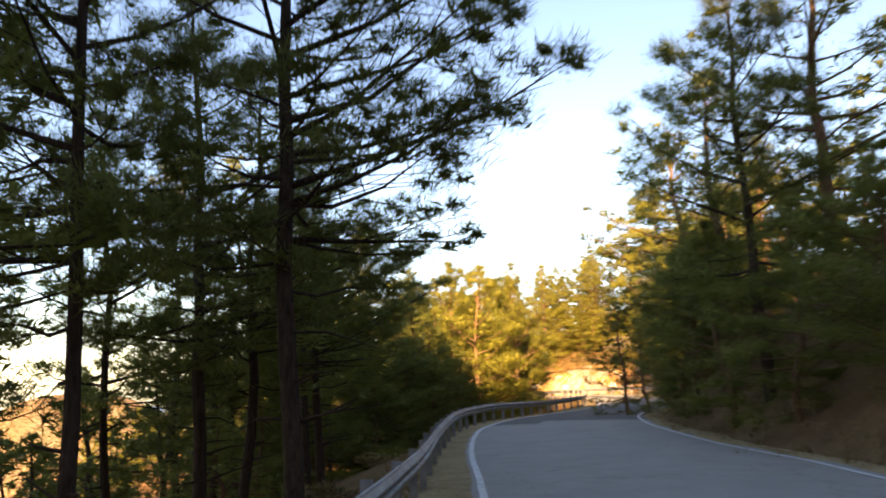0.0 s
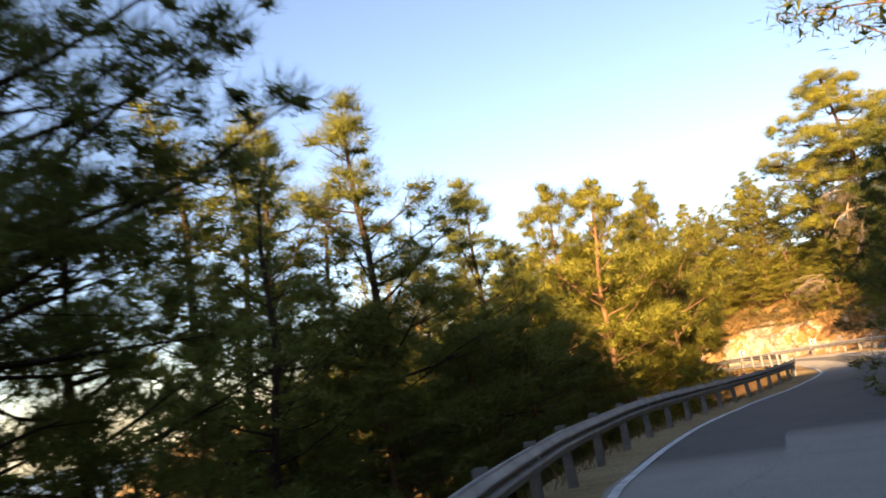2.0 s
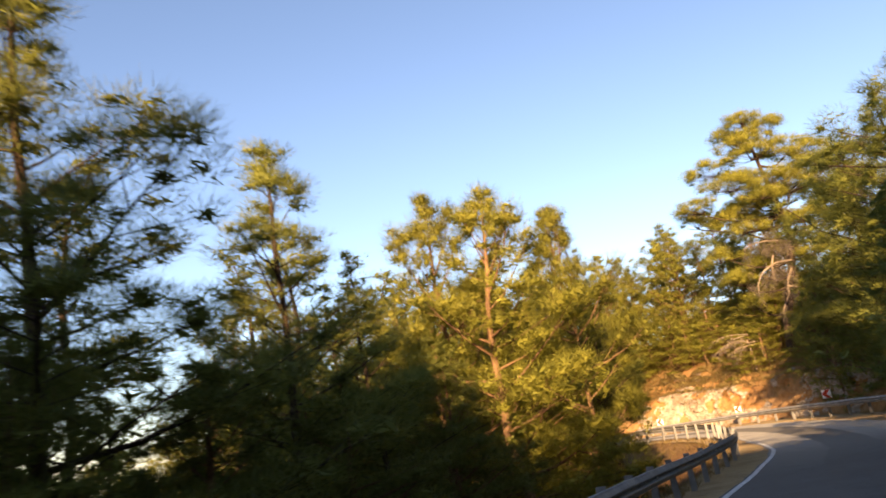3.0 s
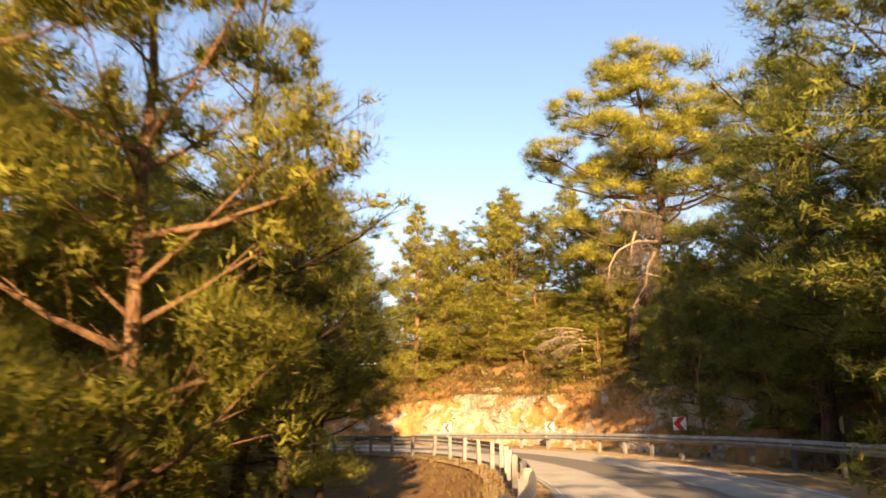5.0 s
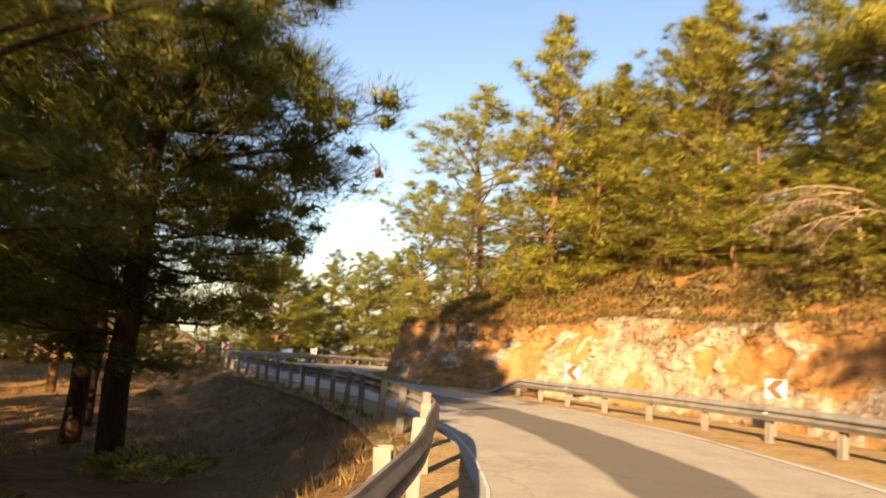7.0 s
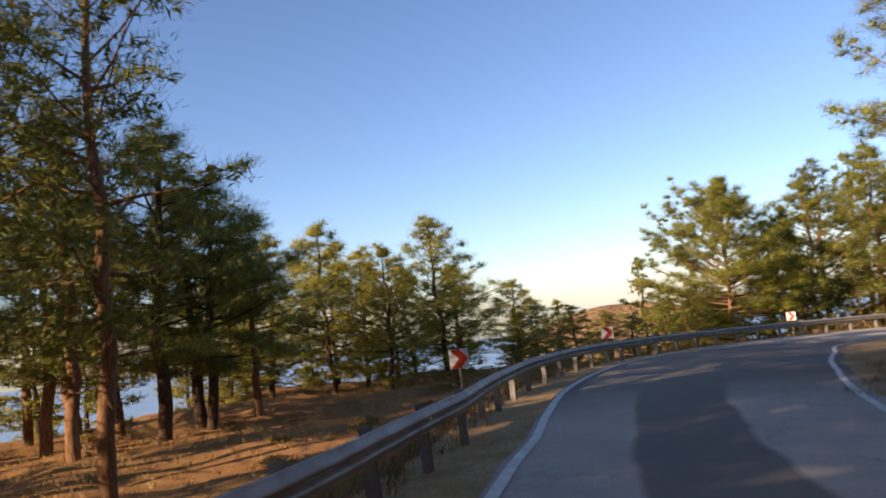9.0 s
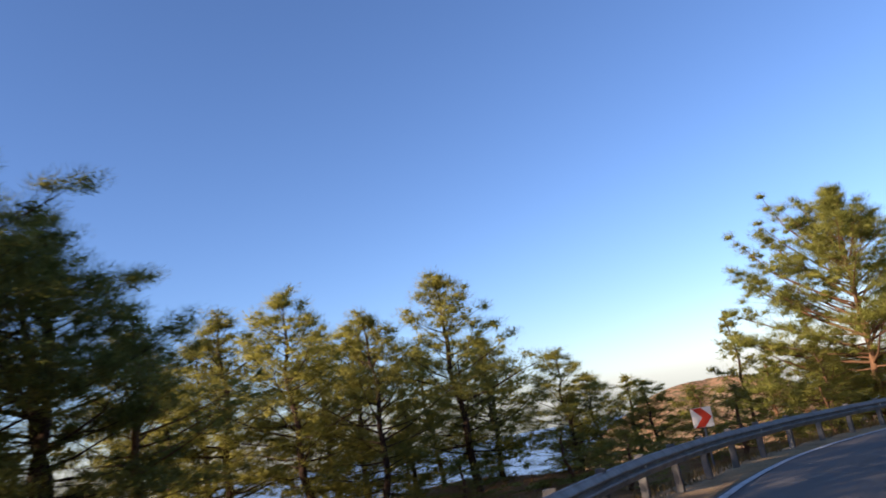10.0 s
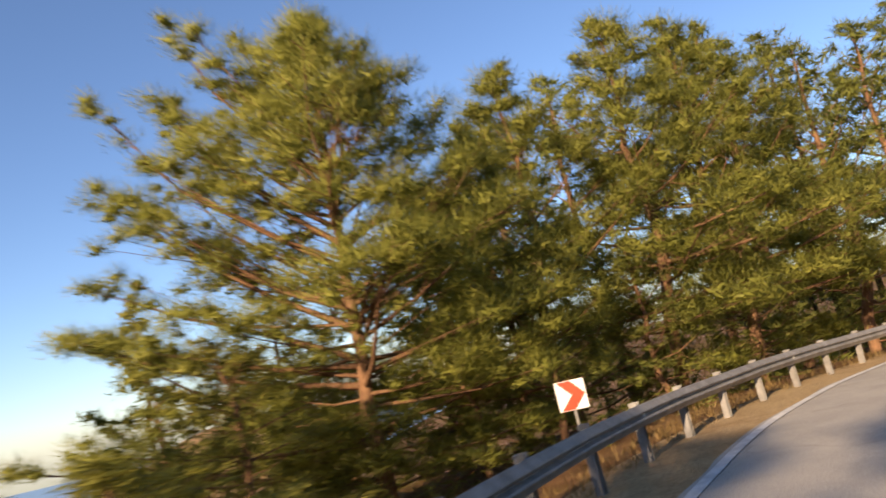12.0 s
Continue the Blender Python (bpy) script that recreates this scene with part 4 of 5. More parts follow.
# pines on and behind the rock cutting
TOP = "yellow-green bushy pine on top of the rock cutting"
plant(bushy, [(24.4, 98.2, 8.2, 20), (27.4, 95.6, 8.0, 110), (30.2, 93.0, 8.5, 200), (32.6, 89.4, 9.0, 290), (28.4, 100.5, 11.5, 60), (32.5, 97.0, 13.5, 150), (36.0, 93.5, 14.0, 240), (22.3, 102.8, 8.4, 330), (32.6, 85.5, 8.6, 30), (25.4, 104.5, 12.0, 100), (34.8, 88.0, 12.0, 170), (26.0, 99.2, 9.5, 260), (29.0, 97.0, 10.0, 10), (30.1, 86.2, 5.0, 40, 0.72), (30.6, 84.4, 4.8, 200, 0.66), (29.6, 87.8, 5.2, 300, 0.7)], TOP, "pines above the cutting")
thin = pine(71, 12.5, 0.12, 4.6, limbs=64, leaf=M_NEEDLE_M, blades=140, width=0.008, hearts=30, spray=0.14, clump=0.66, shape=0.35, lean=0.04, trunk_r=0.17, bark=M_BARK_RED, top_open=0.18, bare=8)
plant(thin, [(19.2, 109.0, 14.6, 0, 1.2), (31.2, 103.3, 18.0, 240), (15.6, 114.5, 9.5, 60, 0.8), (36.0, 101.0, 18.0, 310), (27.5, 110.0, 16.0, 180), (18.6, 105.2, 8.0, 270, 0.8)], "airy pine with an orange trunk above the cutting", "pines above the cutting")
spire = pine(74, 12.0, 0.03, 4.2, limbs=72, blades=130, width=0.0085, hearts=44, spray=0.15, clump=0.80, shape=0.22, lean=0.0, bend=0.005, trunk_r=0.2, leaf=M_NEEDLE_Y, bark=M_BARK_RED, top_open=0.05, rise=70)
plant(spire, [(22.7, 99.0, 14.8, 0, 0.92), (29.6, 97.0, 15.6, 130, 1.05), (26.2, 101.5, 13.5, 250, 1.0), (33.6, 92.0, 13.0, 60, 1.0)], "tall cone-shaped yellow-green pine above the cutting", "pines above the cutting")
BROW = [int(np.abs(AY - q).argmin()) for q in (79.5, 81.6, 83.6, 85.4, 87.2, 89.0)]
plant(bushy, [(*at_offset(k, OFF_TOE[k] + 6.6 + 0.9 * (q % 2)), 8.2 - 0.35 * q + 0.9 * (q % 2), 67 * q, 1.0) for q, k in enumerate(BROW)], "low yellow-green pine spilling over the brow of the cutting", "pines above the cutting")
EDGE_BUSH = [int(np.abs(AY - q).argmin()) for q in (82.0, 84.0, 85.8, 87.4, 89.0, 90.6, 92.4, 94.6)]
plant(bushy, [(*at_offset(k, OFF_TOE[k] + 5.5 + 1.0 * (q % 3) / 2), 6.0 + 0.6 * ((q * 5) % 3), 50 * q, 0.8) for q, k in enumerate(EDGE_BUSH)], "small yellow-green pine spilling over the brow of the cutting", "pines above the cutting")


def layered_pine(x, y, z, seed, label):
    """An old pine with rounded pads of needles on crooked limbs, and bleached dead limbs hung with dry twigs.
    Pads and limbs are given as metres across the road's far bend, height over the foot and depth."""
    r = np.random.RandomState(seed)
    across, deep = np.array([0.87, -0.5, 0]), np.array([0.5, 0.87, 0])
    spot = lambda u, h, w: across * u + deep * w + np.array([0, 0, h])
    wood = Tubes()
    spine = smooth_line([spot(-0.8, -0.7, 0), spot(-0.5, 2.0, 0), spot(0.6, 5.5, 0), spot(1.3, 8.6, 0), spot(0.9, 12.0, 0.2), spot(0.4, 15.5, 0), spot(0.1, 18.6, 0)], 0.8)
    wood.add(spine, 0.34 * (1 - np.linspace(0, 1, len(spine))) ** 0.7 + 0.03, 10)
    pads = [(-3.0, 14.9, -0.6, 2.2), (2.5, 15.5, 0.8, 2.1), (-0.3, 16.6, 0.0, 2.4), (0.2, 18.6, 0.0, 1.5), (-1.5, 18.0, 0.8, 1.2), (1.6, 17.6, -0.6, 1.3), (-4.6, 12.1, -1.2, 1.9), (-5.6, 11.6, 0.2, 1.1), (-2.0, 13.0, -2.0, 2.1), (1.3, 12.4, -2.2, 2.2),
            (3.3, 13.3, 0.2, 2.3), (6.0, 10.6, -0.8, 2.4), (0.2, 11.3, -2.8, 1.9), (-3.0, 10.7, 0.6, 1.8), (-3.8, 7.9, 1.2, 2.0), (4.4, 9.6, -1.6, 2.0), (1.5, 12.0, 2.6, 2.3), (-1.6, 11.8, 2.4, 2.1), (4.6, 11.8, 1.8, 2.0), (2.6, 9.2, -2.4, 1.4), (5.2, 13.4, 0.0, 2.3), (7.0, 11.4, 0.5, 2.2), (4.0, 15.0, 1.0, 2.0), (5.4, 8.6, 0.4, 1.9), (-1.4, 9.6, -1.0, 1.6),
            (-3.4, 6.0, 1.0, 1.7), (-1.8, 6.8, 1.7, 1.6), (2.6, 6.8, -0.6, 1.8), (1.9, 4.6, 0.3, 1.6), (3.7, 4.8, 0.2, 1.7), (0.4, 7.8, 1.4, 1.6), (-2.2, 4.2, 1.4, 1.4)]
    cs, rs, core = [], [], []
    pads += [(u * 0.55 + 0.4, h - 1.1, -w * 0.6 - 0.4, size * 0.85) for u, h, w, size in pads[:13:2]]
    for u, h, w, size in pads:
        c = spot(u, h, w)
        k = int(np.abs(spine[:, 2] - (h - 0.25 * math.hypot(u - 0.6, w) - 0.4)).argmin())
        p0 = spine[k]
        m = np.linspace(0, 1, 6)[:, None]
        limb = p0 * (1 - m) + (c - np.array([0, 0, 0.35])) * m + np.array([0, 0, -0.5]) * np.sin(m * math.pi) + np.cumsum(r.normal(0, 0.10, (6, 3)), 0) * m
        wood.add(limb, np.linspace(0.12, 0.035, 6), 6)
        for q in range(int(10 + 11 * size)):
            a, d = r.uniform(0, 6.28), math.sqrt(r.uniform(0, 1)) * size * 0.98
            e = c + np.array([math.cos(a) * d, math.sin(a) * d, 0.46 * size * (1 - (d / size) ** 2) + r.uniform(-0.42, 0.2)])
            if q % 2:
                wood.add([limb[-1], (limb[-1] + e) / 2 + np.array([0, 0, -0.1]), e], [0.03, 0.02, 0.008], 4)
            cs.append(e)
            rs.append(r.uniform(0.46, 0.78))
            core.append(c - np.array([0, 0, 0.8]))
    ob = new("pine_tree")
    tagged(ob, label, "pine tree", "pines above the cutting")
    part_mesh("trunk", wood.mesh("trunk", M_BARK), ob, "thick crooked trunk with dark bark")
    part_mesh("crown", crown_mesh(np.array(cs), np.array(rs), np.array(core), r, 230, 0.66, 0.008, (0.16, 0.30), M_NEEDLE_Y, 66, 0.13), ob, "rounded pads of yellow-green needles")
    dw, tw = Tubes(), []
    for pts in ([(0.9, 6.6, -0.4), (-0.2, 6.5, -0.9), (-1.2, 6.0, -1.4), (-1.7, 5.1, -1.6), (-1.8, 4.3, -1.6)], [(0.8, 6.0, -0.4), (0.4, 5.0, -1.0), (0.3, 4.0, -1.3), (-0.1, 3.2, -1.4), (-0.5, 2.5, -1.4)],
                [(0.2, 4.6, -1.2), (1.0, 4.3, -1.6)], [(-0.2, 7.2, -0.9), (-0.5, 6.4, -1.2), (-0.6, 5.4, -1.3)], [(1.2, 8.0, -0.3), (-0.6, 8.3, -1.2), (-2.0, 8.0, -1.8)]):
        line = smooth_line([spot(*q) for q in pts], 0.25)
        line = line + np.cumsum(r.normal(0, 0.02, line.shape), 0)
        dw.add(line, np.linspace(0.085, 0.025, len(line)), 6)
        for e0 in line[2::2]:
            for _ in range(2):
                e = e0 + np.array([r.normal(0, 0.3), r.normal(0, 0.3), -r.uniform(0.2, 0.9)])
                dw.add([e0, (e0 + e) / 2 + r.normal(0, 0.05, 3), e], [0.018, 0.012, 0.005], 3)
                tw.append(e)
    for q in range(130):
        tw.append(spot(r.uniform(-2.6, 4.6) if q < 60 else r.normal(0.6, 0.9), r.uniform(3.6, 9.2), r.uniform(-2.0, -0.3)))
    part_mesh("dead_limb", dw.mesh("dead_limb", M_DEADWOOD), ob, "bleached dead drooping limbs")
    tw = np.array(tw)
    v, nm = tufts(tw, np.full(len(tw), 0.30), 70, r, length=(0.2, 0.5), width=0.006, up=-1.6, flat=1.3)
    part_mesh("dead_brush", mesh_from("dead_brush", v, np.arange(len(v)).reshape(-1, 3), M_DEADTWIG, normals=nm), ob, "grey dead hanging twigs")
    ob.location = (x, y, z)
    return ob


layered_pine(32.9, 83.2, 2.6, 83, "huge old pine with layered yellow-green crown and dead lower limbs")

# shaded wood on the bank above the road
BANK = "dense dark pine on the steep shaded bank"
# those at y 54 and 60 are raised to cast shade on the bank
plant(full_fine, [(31.6, 68.4, 13.6, 300, 1.1), (27.8, 63.6, 9.4, 240, 1.0), (29.6, 66.6, 8.4, 80, 1.0), (26.0, 54.4, 13.5, 140, 1.1), (27.2, 59.6, 12.6, 30, 1.0), (34.6, 71.6, 9.0, 150, 1.0)], BANK, "pines on the bank")
plant(dark_fine, [(10.8, 14.0, 6.4, 280, 0.85), (10.4, 17.6, 6.0, 20, 0.8), (10.5, 21.4, 6.2, 210, 0.8), (11.3, 25.6, 6.4, 120, 0.78), (12.5, 29.5, 6.4, 70, 0.8), (30.4, 75.4, 6.6, 40, 0.68), (29.9, 71.2, 6.0, 130, 0.72), (29.2, 68.0, 5.6, 220, 0.72), (28.2, 64.6, 5.0, 300, 0.7), (31.8, 79.2, 6.4, 80, 0.6)], "low dark bushy pine on the shaded bank", "pines on the bank")
# those at y 38 to 52 are added as sun blockers for the bank
plant(full, [(13.0, 19.8, 15.5, 70), (12.4, 25.5, 13.0, 130), (14.8, 33.0, 13.0, 220), (35.6, 75.0, 9.5, 50, 0.85), (22.6, 44.6, 12.6, 60), (20.4, 39.4, 11.6, 230), (25.2, 48.6, 13.9, 320), (21.5, 38.5, 14.4, 100), (25.5, 45.5, 14.9, 190), (29.5, 52.0, 14.9, 270), (31.4, 62.4, 12.9, 350)], BANK, "pines on the bank")
# those at y 57 and 60 are raised for the same shade
plant(bushy_green, [(29.6, 69.6, 4.8, 40, 0.8), (29.3, 72.2, 5.0, 110, 0.75), (29.9, 73.6, 6.0, 10, 0.75), (30.6, 77.6, 5.5, 200, 0.8), (30.2, 64.5, 5.0, 130, 0.8), (31.2, 73.2, 6.5, 220, 0.8), (29.2, 60.0, 8.0, 310, 0.9), (12.4, 36.5, 5.0, 20, 0.8), (15.6, 42.0, 5.0, 100, 0.8), (33.6, 80.5, 9.0, 190, 0.8), (19.6, 49.2, 5.0, 250, 0.8), (24.8, 57.0, 7.2, 330, 0.8), (33.0, 66.8, 8.0, 90), (33.4, 71.6, 9.0, 180), (34.6, 78.6, 10.0, 270), (32.0, 57.0, 8.0, 0), (13.0, 18.0, 6.5, 200, 0.8), (14.2, 28.0, 7.5, 60), (15.0, 24.0, 8.0, 150)], "low dark bushy pine on the shaded bank", "pines on the bank")

# the woods that close the view: lighter crowns of broader needles
back_a = pine(91, 12.0, 0.14, 3.8, limbs=24, blades=14, hearts=9, spray=0.32, clump=1.0, shape=0.35, lean=0.03, width=0.024, needle=(0.3, 0.5), twigs=False)
back_b = pine(92, 12.0, 0.05, 3.6, limbs=26, blades=14, hearts=9, spray=0.32, clump=1.0, shape=0.3, lean=0.03, width=0.024, needle=(0.3, 0.5), twigs=False, leaf=M_NEEDLE_Y)
plant(back_a, stand(1, 26, 12, 44, -8, 82, 3.0, (9, 13), lambda d, ay, x, y: d > 12.5 and ay < 76 and not (24 < x < 37 and 74 < y < 84)), BANK, "pines on the bank")
plant(back_b, stand(2, 16, 22, 50, 84, 126, 3.2, (8, 12), lambda d, ay, x, y: d > 15), "pine in the wood above the cutting", "pines above the cutting")
# stand added to shade the clearing; its slanted limit keeps the road sunlit
plant(back_a, stand(3, 32, -26, 8, 50, 82, 2.7, (9, 12.5), lambda d, ay, x, y: d < -10 and x * 0.984 - y * 0.18 < -1.5), "dark pine in the wood below the bend", "pines below the road")
plant(back_a, stand(4, 24, -30, -9, 30, 54, 3.2, (8, 12), lambda d, ay, x, y: d < -12), "dark pine in the wood below the road", "pines below the road")
plant(back_b, stand(5, 22, -38, -18, 84, 132, 3.6, (5, 9), lambda d, ay, x, y: d < -24), "sunlit pine below the rim of the clearing", "pines round the clearing")
plant(back_b, stand(6, 18, -26, 4, 138, 168, 3.4, (5, 9), lambda d, ay, x, y: d < -9), "sunlit pine on the slope beyond the bend", "pines beyond the bend")
plant(back_b, stand(7, 16, 10, 50, 154, 172, 3.4, (10, 13), lambda d, ay, x, y: d < -7), FAR, "pines beyond the bend")

# ---- shrubs ----
def shrub(seed, leaf, label):
    r = np.random.RandomState(seed)
    n = 19
    a, d = r.uniform(0, 6.28, n), np.sqrt(r.uniform(0, 1, n)) * 0.62
    cs = np.stack([np.cos(a) * d, np.sin(a) * d, 0.16 + 0.55 * (1 - d / 0.8) * r.uniform(0.5, 1, n)], 1)
    wood = Tubes()
    for c in cs[:14]:
        wood.add([(0, 0, -0.1), c * np.array([0.5, 0.5, 0.45]), c], [0.02, 0.014, 0.006], 4)
    v, nm = tufts(cs, np.full(n, 0.24), 24, r, length=(0.08, 0.17), width=0.032, up=0.35, core=np.zeros((n * 24, 3)))
    ob = new("shrub")
    tagged(ob, label, "shrub", "shrubs on the slopes")
    part_mesh("stem", wood.mesh("stem", M_DEADWOOD), ob)
    part_mesh("foliage", mesh_from("foliage", v, np.arange(len(v)).reshape(-1, 3), leaf, normals=nm), ob)
    return ob


SHRUBS = [shrub(5, M_SCRUB, "low dry brown shrub on the earth slope"), shrub(6, M_NEEDLE_Y, "low olive-green shrub on the earth slope")]


def scatter_shrubs(count, seed, picker):
    r = np.random.RandomState(seed)
    made = 0
    while made < count:
        x, y, s, kind = picker(r)
        proto = SHRUBS[kind]
        m = Matrix.Translation((x, y, ground_z(x, y) - 0.03)) @ Matrix.Rotation(r.uniform(0, 6.28), 4, "Z")
        ob = proto if not proto.get("used") else copy_thing(proto, m)
        proto["used"] = 1
        ob.matrix_basis = m @ Matrix.Diagonal((s * r.uniform(0.8, 1.3), s * r.uniform(0.8, 1.3), s * r.uniform(0.7, 1.1), 1))
        made += 1


def on_cutting(r):
    k = r.choice(np.where((AY > 78) & (AY < 103))[0])
    x, y = at_offset(k, OFF_TOE[k] + r.uniform(1.9, 6.0))
    return x, y, r.uniform(0.5, 1.1), int(r.rand() < 0.4)


def on_clearing(r):
    k = r.choice(np.where((AY > 88) & (AY < 136))[0])
    x, y = at_offset(k, OFF_LRAIL[k] - r.uniform(1.4, 26))
    return x, y, r.uniform(0.35, 0.9), int(r.rand() < 0.55)


def on_bank(r):
    k = r.choice(np.where((AY > 2) & (AY < 76))[0])
    x, y = at_offset(k, OFF_TOE[k] + r.uniform(0.8, 9))
    return x, y, r.uniform(0.5, 1.1), int(r.rand() < 0.5)


def below_road(r):
    k = r.choice(np.where((AY > 4) & (AY < 78))[0])
    x, y = at_offset(k, OFF_LRAIL[k] - r.uniform(1.5, 14))
    return x, y, r.uniform(0.5, 1.2), int(r.rand() < 0.5)


scatter_shrubs(100, 1, on_cutting)
scatter_shrubs(46, 2, on_clearing)
scatter_shrubs(34, 3, on_bank)
scatter_shrubs(46, 4, below_road)

for q in range(26):
    rb = np.random.RandomState(300 + q)
    kk = rb.choice(np.where((AY > 79) & (AY < 100))[0])
    bx, by = at_offset(kk, OFF_TOE[kk] + rb.uniform(-0.25, 0.25))
    boulder(bx, by, rb.uniform(0.10, 0.34), q)


# ---- dry grass along the verges ----
def grass(name, count, seed, spots, label):
    r = np.random.RandomState(seed)
    xy = np.array([spots(r) for _ in range(count)])
    z = rough_height(xy[:, 0], xy[:, 1])
    v, nm = tufts(np.column_stack([xy, z + 0.02]), r.uniform(0.06, 0.16, count), 9, r, length=(0.08, 0.24), width=0.008, up=1.6)
    ob = new(name, mesh_from(name, v, np.arange(len(v)).reshape(-1, 3), M_GRASS, normals=nm))
    return tagged(ob, label, "grass", kind="stuff")


def left_strip(r):
    k = r.randint(20, len(AXIS) - 40)
    return at_offset(k, OFF_LRAIL[k] - 0.15 - abs(r.normal(0, 0.9)))


def right_strip(r):
    k = r.randint(40, len(AXIS) - 80)
    return at_offset(k, OFF_TOE[k] + r.normal(0, 0.45))


def field_strip(r):
    k = r.choice(np.where((AY > 80) & (AY < 140))[0])
    return at_offset(k, OFF_LRAIL[k] - r.uniform(1, 24))


grass("dry_grass", 2600, 41, left_strip, "dry straw-coloured grass under the guardrail")
grass("dry_grass", 2200, 42, right_strip, "dry straw-coloured grass at the foot of the bank")
grass("dry_grass", 5200, 43, field_strip, "thin dry grass over the clearing")


# ---- guardrails ----
W_PROFILE = [(0.000, 0.000), (0.018, 0.006), (0.030, 0.030), (0.075, 0.085), (0.080, 0.100), (0.070, 0.118), (0.014, 0.146), (0.010, 0.155), (0.014, 0.164), (0.070, 0.192), (0.080, 0.210), (0.075, 0.225), (0.030, 0.280), (0.018, 0.304), (0.000, 0.310)]


def beam_panel(line, facing, z_top):
    """A W-beam panel along a short line; facing: +1 when its ridges look to the right of the line."""
    n = len(line)
    tan = np.gradient(line, axis=0)
    tan /= np.linalg.norm(tan[:, :2], axis=1)[:, None]
    out = np.stack([tan[:, 1], -tan[:, 0]], 1) * facing
    prof = np.array(W_PROFILE)
    m = len(prof)
    v = np.zeros((n, 2 * m, 3))
    for side, thick in ((0, 0.0), (1, -0.004)):
        for q in range(m):
            v[:, side * m + q, :2] = line[:, :2] + out * (prof[q, 0] + thick)
            v[:, side * m + q, 2] = line[:, 2] + z_top - 0.31 + prof[q, 1]
    f = []
    for a in range(n - 1):
        for q in range(m - 1):
            b = a * 2 * m
            f.append((b + q, b + q + 1, b + 2 * m + q + 1, b + 2 * m + q))
            f.append((b + m + q, b + 2 * m + m + q, b + 2 * m + m + q + 1, b + m + q + 1))
        for q in (0, m - 1):
            b = a * 2 * m
            f.append((b + q, b + m + q, b + 2 * m + m + q, b + 2 * m + q))
    return v.reshape(-1, 3), f


def post_mesh():
    """A pressed C-section post, open to one side, with its spacer block."""
    prof = [(-0.055, 0.02), (-0.055, 0.0), (-0.06, -0.10), (0.06, -0.10), (0.055, 0.0), (0.055, 0.02), (0.046, 0.02), (0.046, -0.004), (0.05, -0.092), (-0.05, -0.092), (-0.046, -0.004), (-0.046, 0.02)]
    bm = bmesh.new()
    lo = [bm.verts.new((x, y - 0.02, -0.5)) for x, y in prof]
    hi = [bm.verts.new((x, y - 0.02, 0.84)) for x, y in prof]
    for q in range(len(prof)):
        w = (q + 1) % len(prof)
        bm.faces.new((lo[q], lo[w], hi[w], hi[q]))
    bm.faces.new(hi)
    bmesh.ops.recalc_face_normals(bm, faces=bm.faces[:])
    me = bpy.data.meshes.new("post")
    bm.to_mesh(me)
    bm.free()
    me.materials.append(M_STEEL)
    return me


POST = post_mesh()
bmr = box_bm(0.09, 0.012, 0.11, bevel=0.003)
REFL = bpy.data.meshes.new("reflector")
bmr.to_mesh(REFL)
bmr.free()
REFL.materials.append(M_WHITE)


def guardrail(line, facing, label, height=0.80, dip=0.0, first_reflector=1):
    """A galvanised W-beam rail on posts 2 m apart. dip: metres over which its last end ramps to the ground."""
    s = np.r_[0, np.cumsum(np.linalg.norm(np.diff(line[:, :2], axis=0), axis=1))]
    rail = new("guardrail")
    rail.location = line[0]
    tagged(rail, label, "guardrail", "guardrails")
    org = line[0]
    on = lambda q: np.array([np.interp(q, s, line[:, c]) for c in range(3)])
    ramp_z = lambda q: 0.0 if not dip or q < s[-1] - dip else -(height - 0.12) * ((q - (s[-1] - dip)) / dip)
    r = np.random.RandomState(len(line))
    q = 0.0
    while q < s[-1] - 0.5:
        e = min(q + 4.05, s[-1])
        k = np.linspace(q, e, 9)
        pts = np.array([on(a) for a in k])
        pts[:, 2] += np.array([ramp_z(a) for a in k])
        pts[:, 2] += np.sin(np.linspace(0, 3.1, 9)) * r.uniform(-0.012, 0.004) + r.uniform(-0.006, 0.006)
        v, f = beam_panel(pts, facing, height)
        v[:, :2] += (np.array([-1, 1]) * 0)[None]
        part_mesh("beam", mesh_from("beam", v - org, f, M_STEEL), rail)
        q += 4.0
    q, count = 0.4, 0
    while q < s[-1] - (dip * 0.6 if dip else 0.2):
        a, b = on(q), on(min(q + 0.3, s[-1]))
        ang = math.atan2(b[1] - a[1], b[0] - a[0])
        ob = part_mesh("post", POST, rail)
        turn = Matrix.Rotation(ang + (0 if facing < 0 else math.pi), 4, "Z")
        nrm = np.array([math.sin(ang), -math.cos(ang)]) * facing
        tilt = Matrix.Rotation(r.normal(0, 0.025), 4, "X") @ Matrix.Rotation(r.normal(0, 0.02), 4, "Y")
        ob.matrix_basis = Matrix.Translation((a[0] - org[0] - nrm[0] * 0.01, a[1] - org[1] - nrm[1] * 0.01, a[2] - org[2] + ramp_z(q))) @ turn @ tilt
        if count % 4 == first_reflector:
            rf = part_mesh("reflector", REFL, rail, "white reflector plate")
            rf.matrix_basis = Matrix.Translation((a[0] - org[0] + nrm[0] * 0.03, a[1] - org[1] + nrm[1] * 0.03, a[2] - org[2] + height - 0.155)) @ turn
        q += 2.0
        count += 1
    return rail


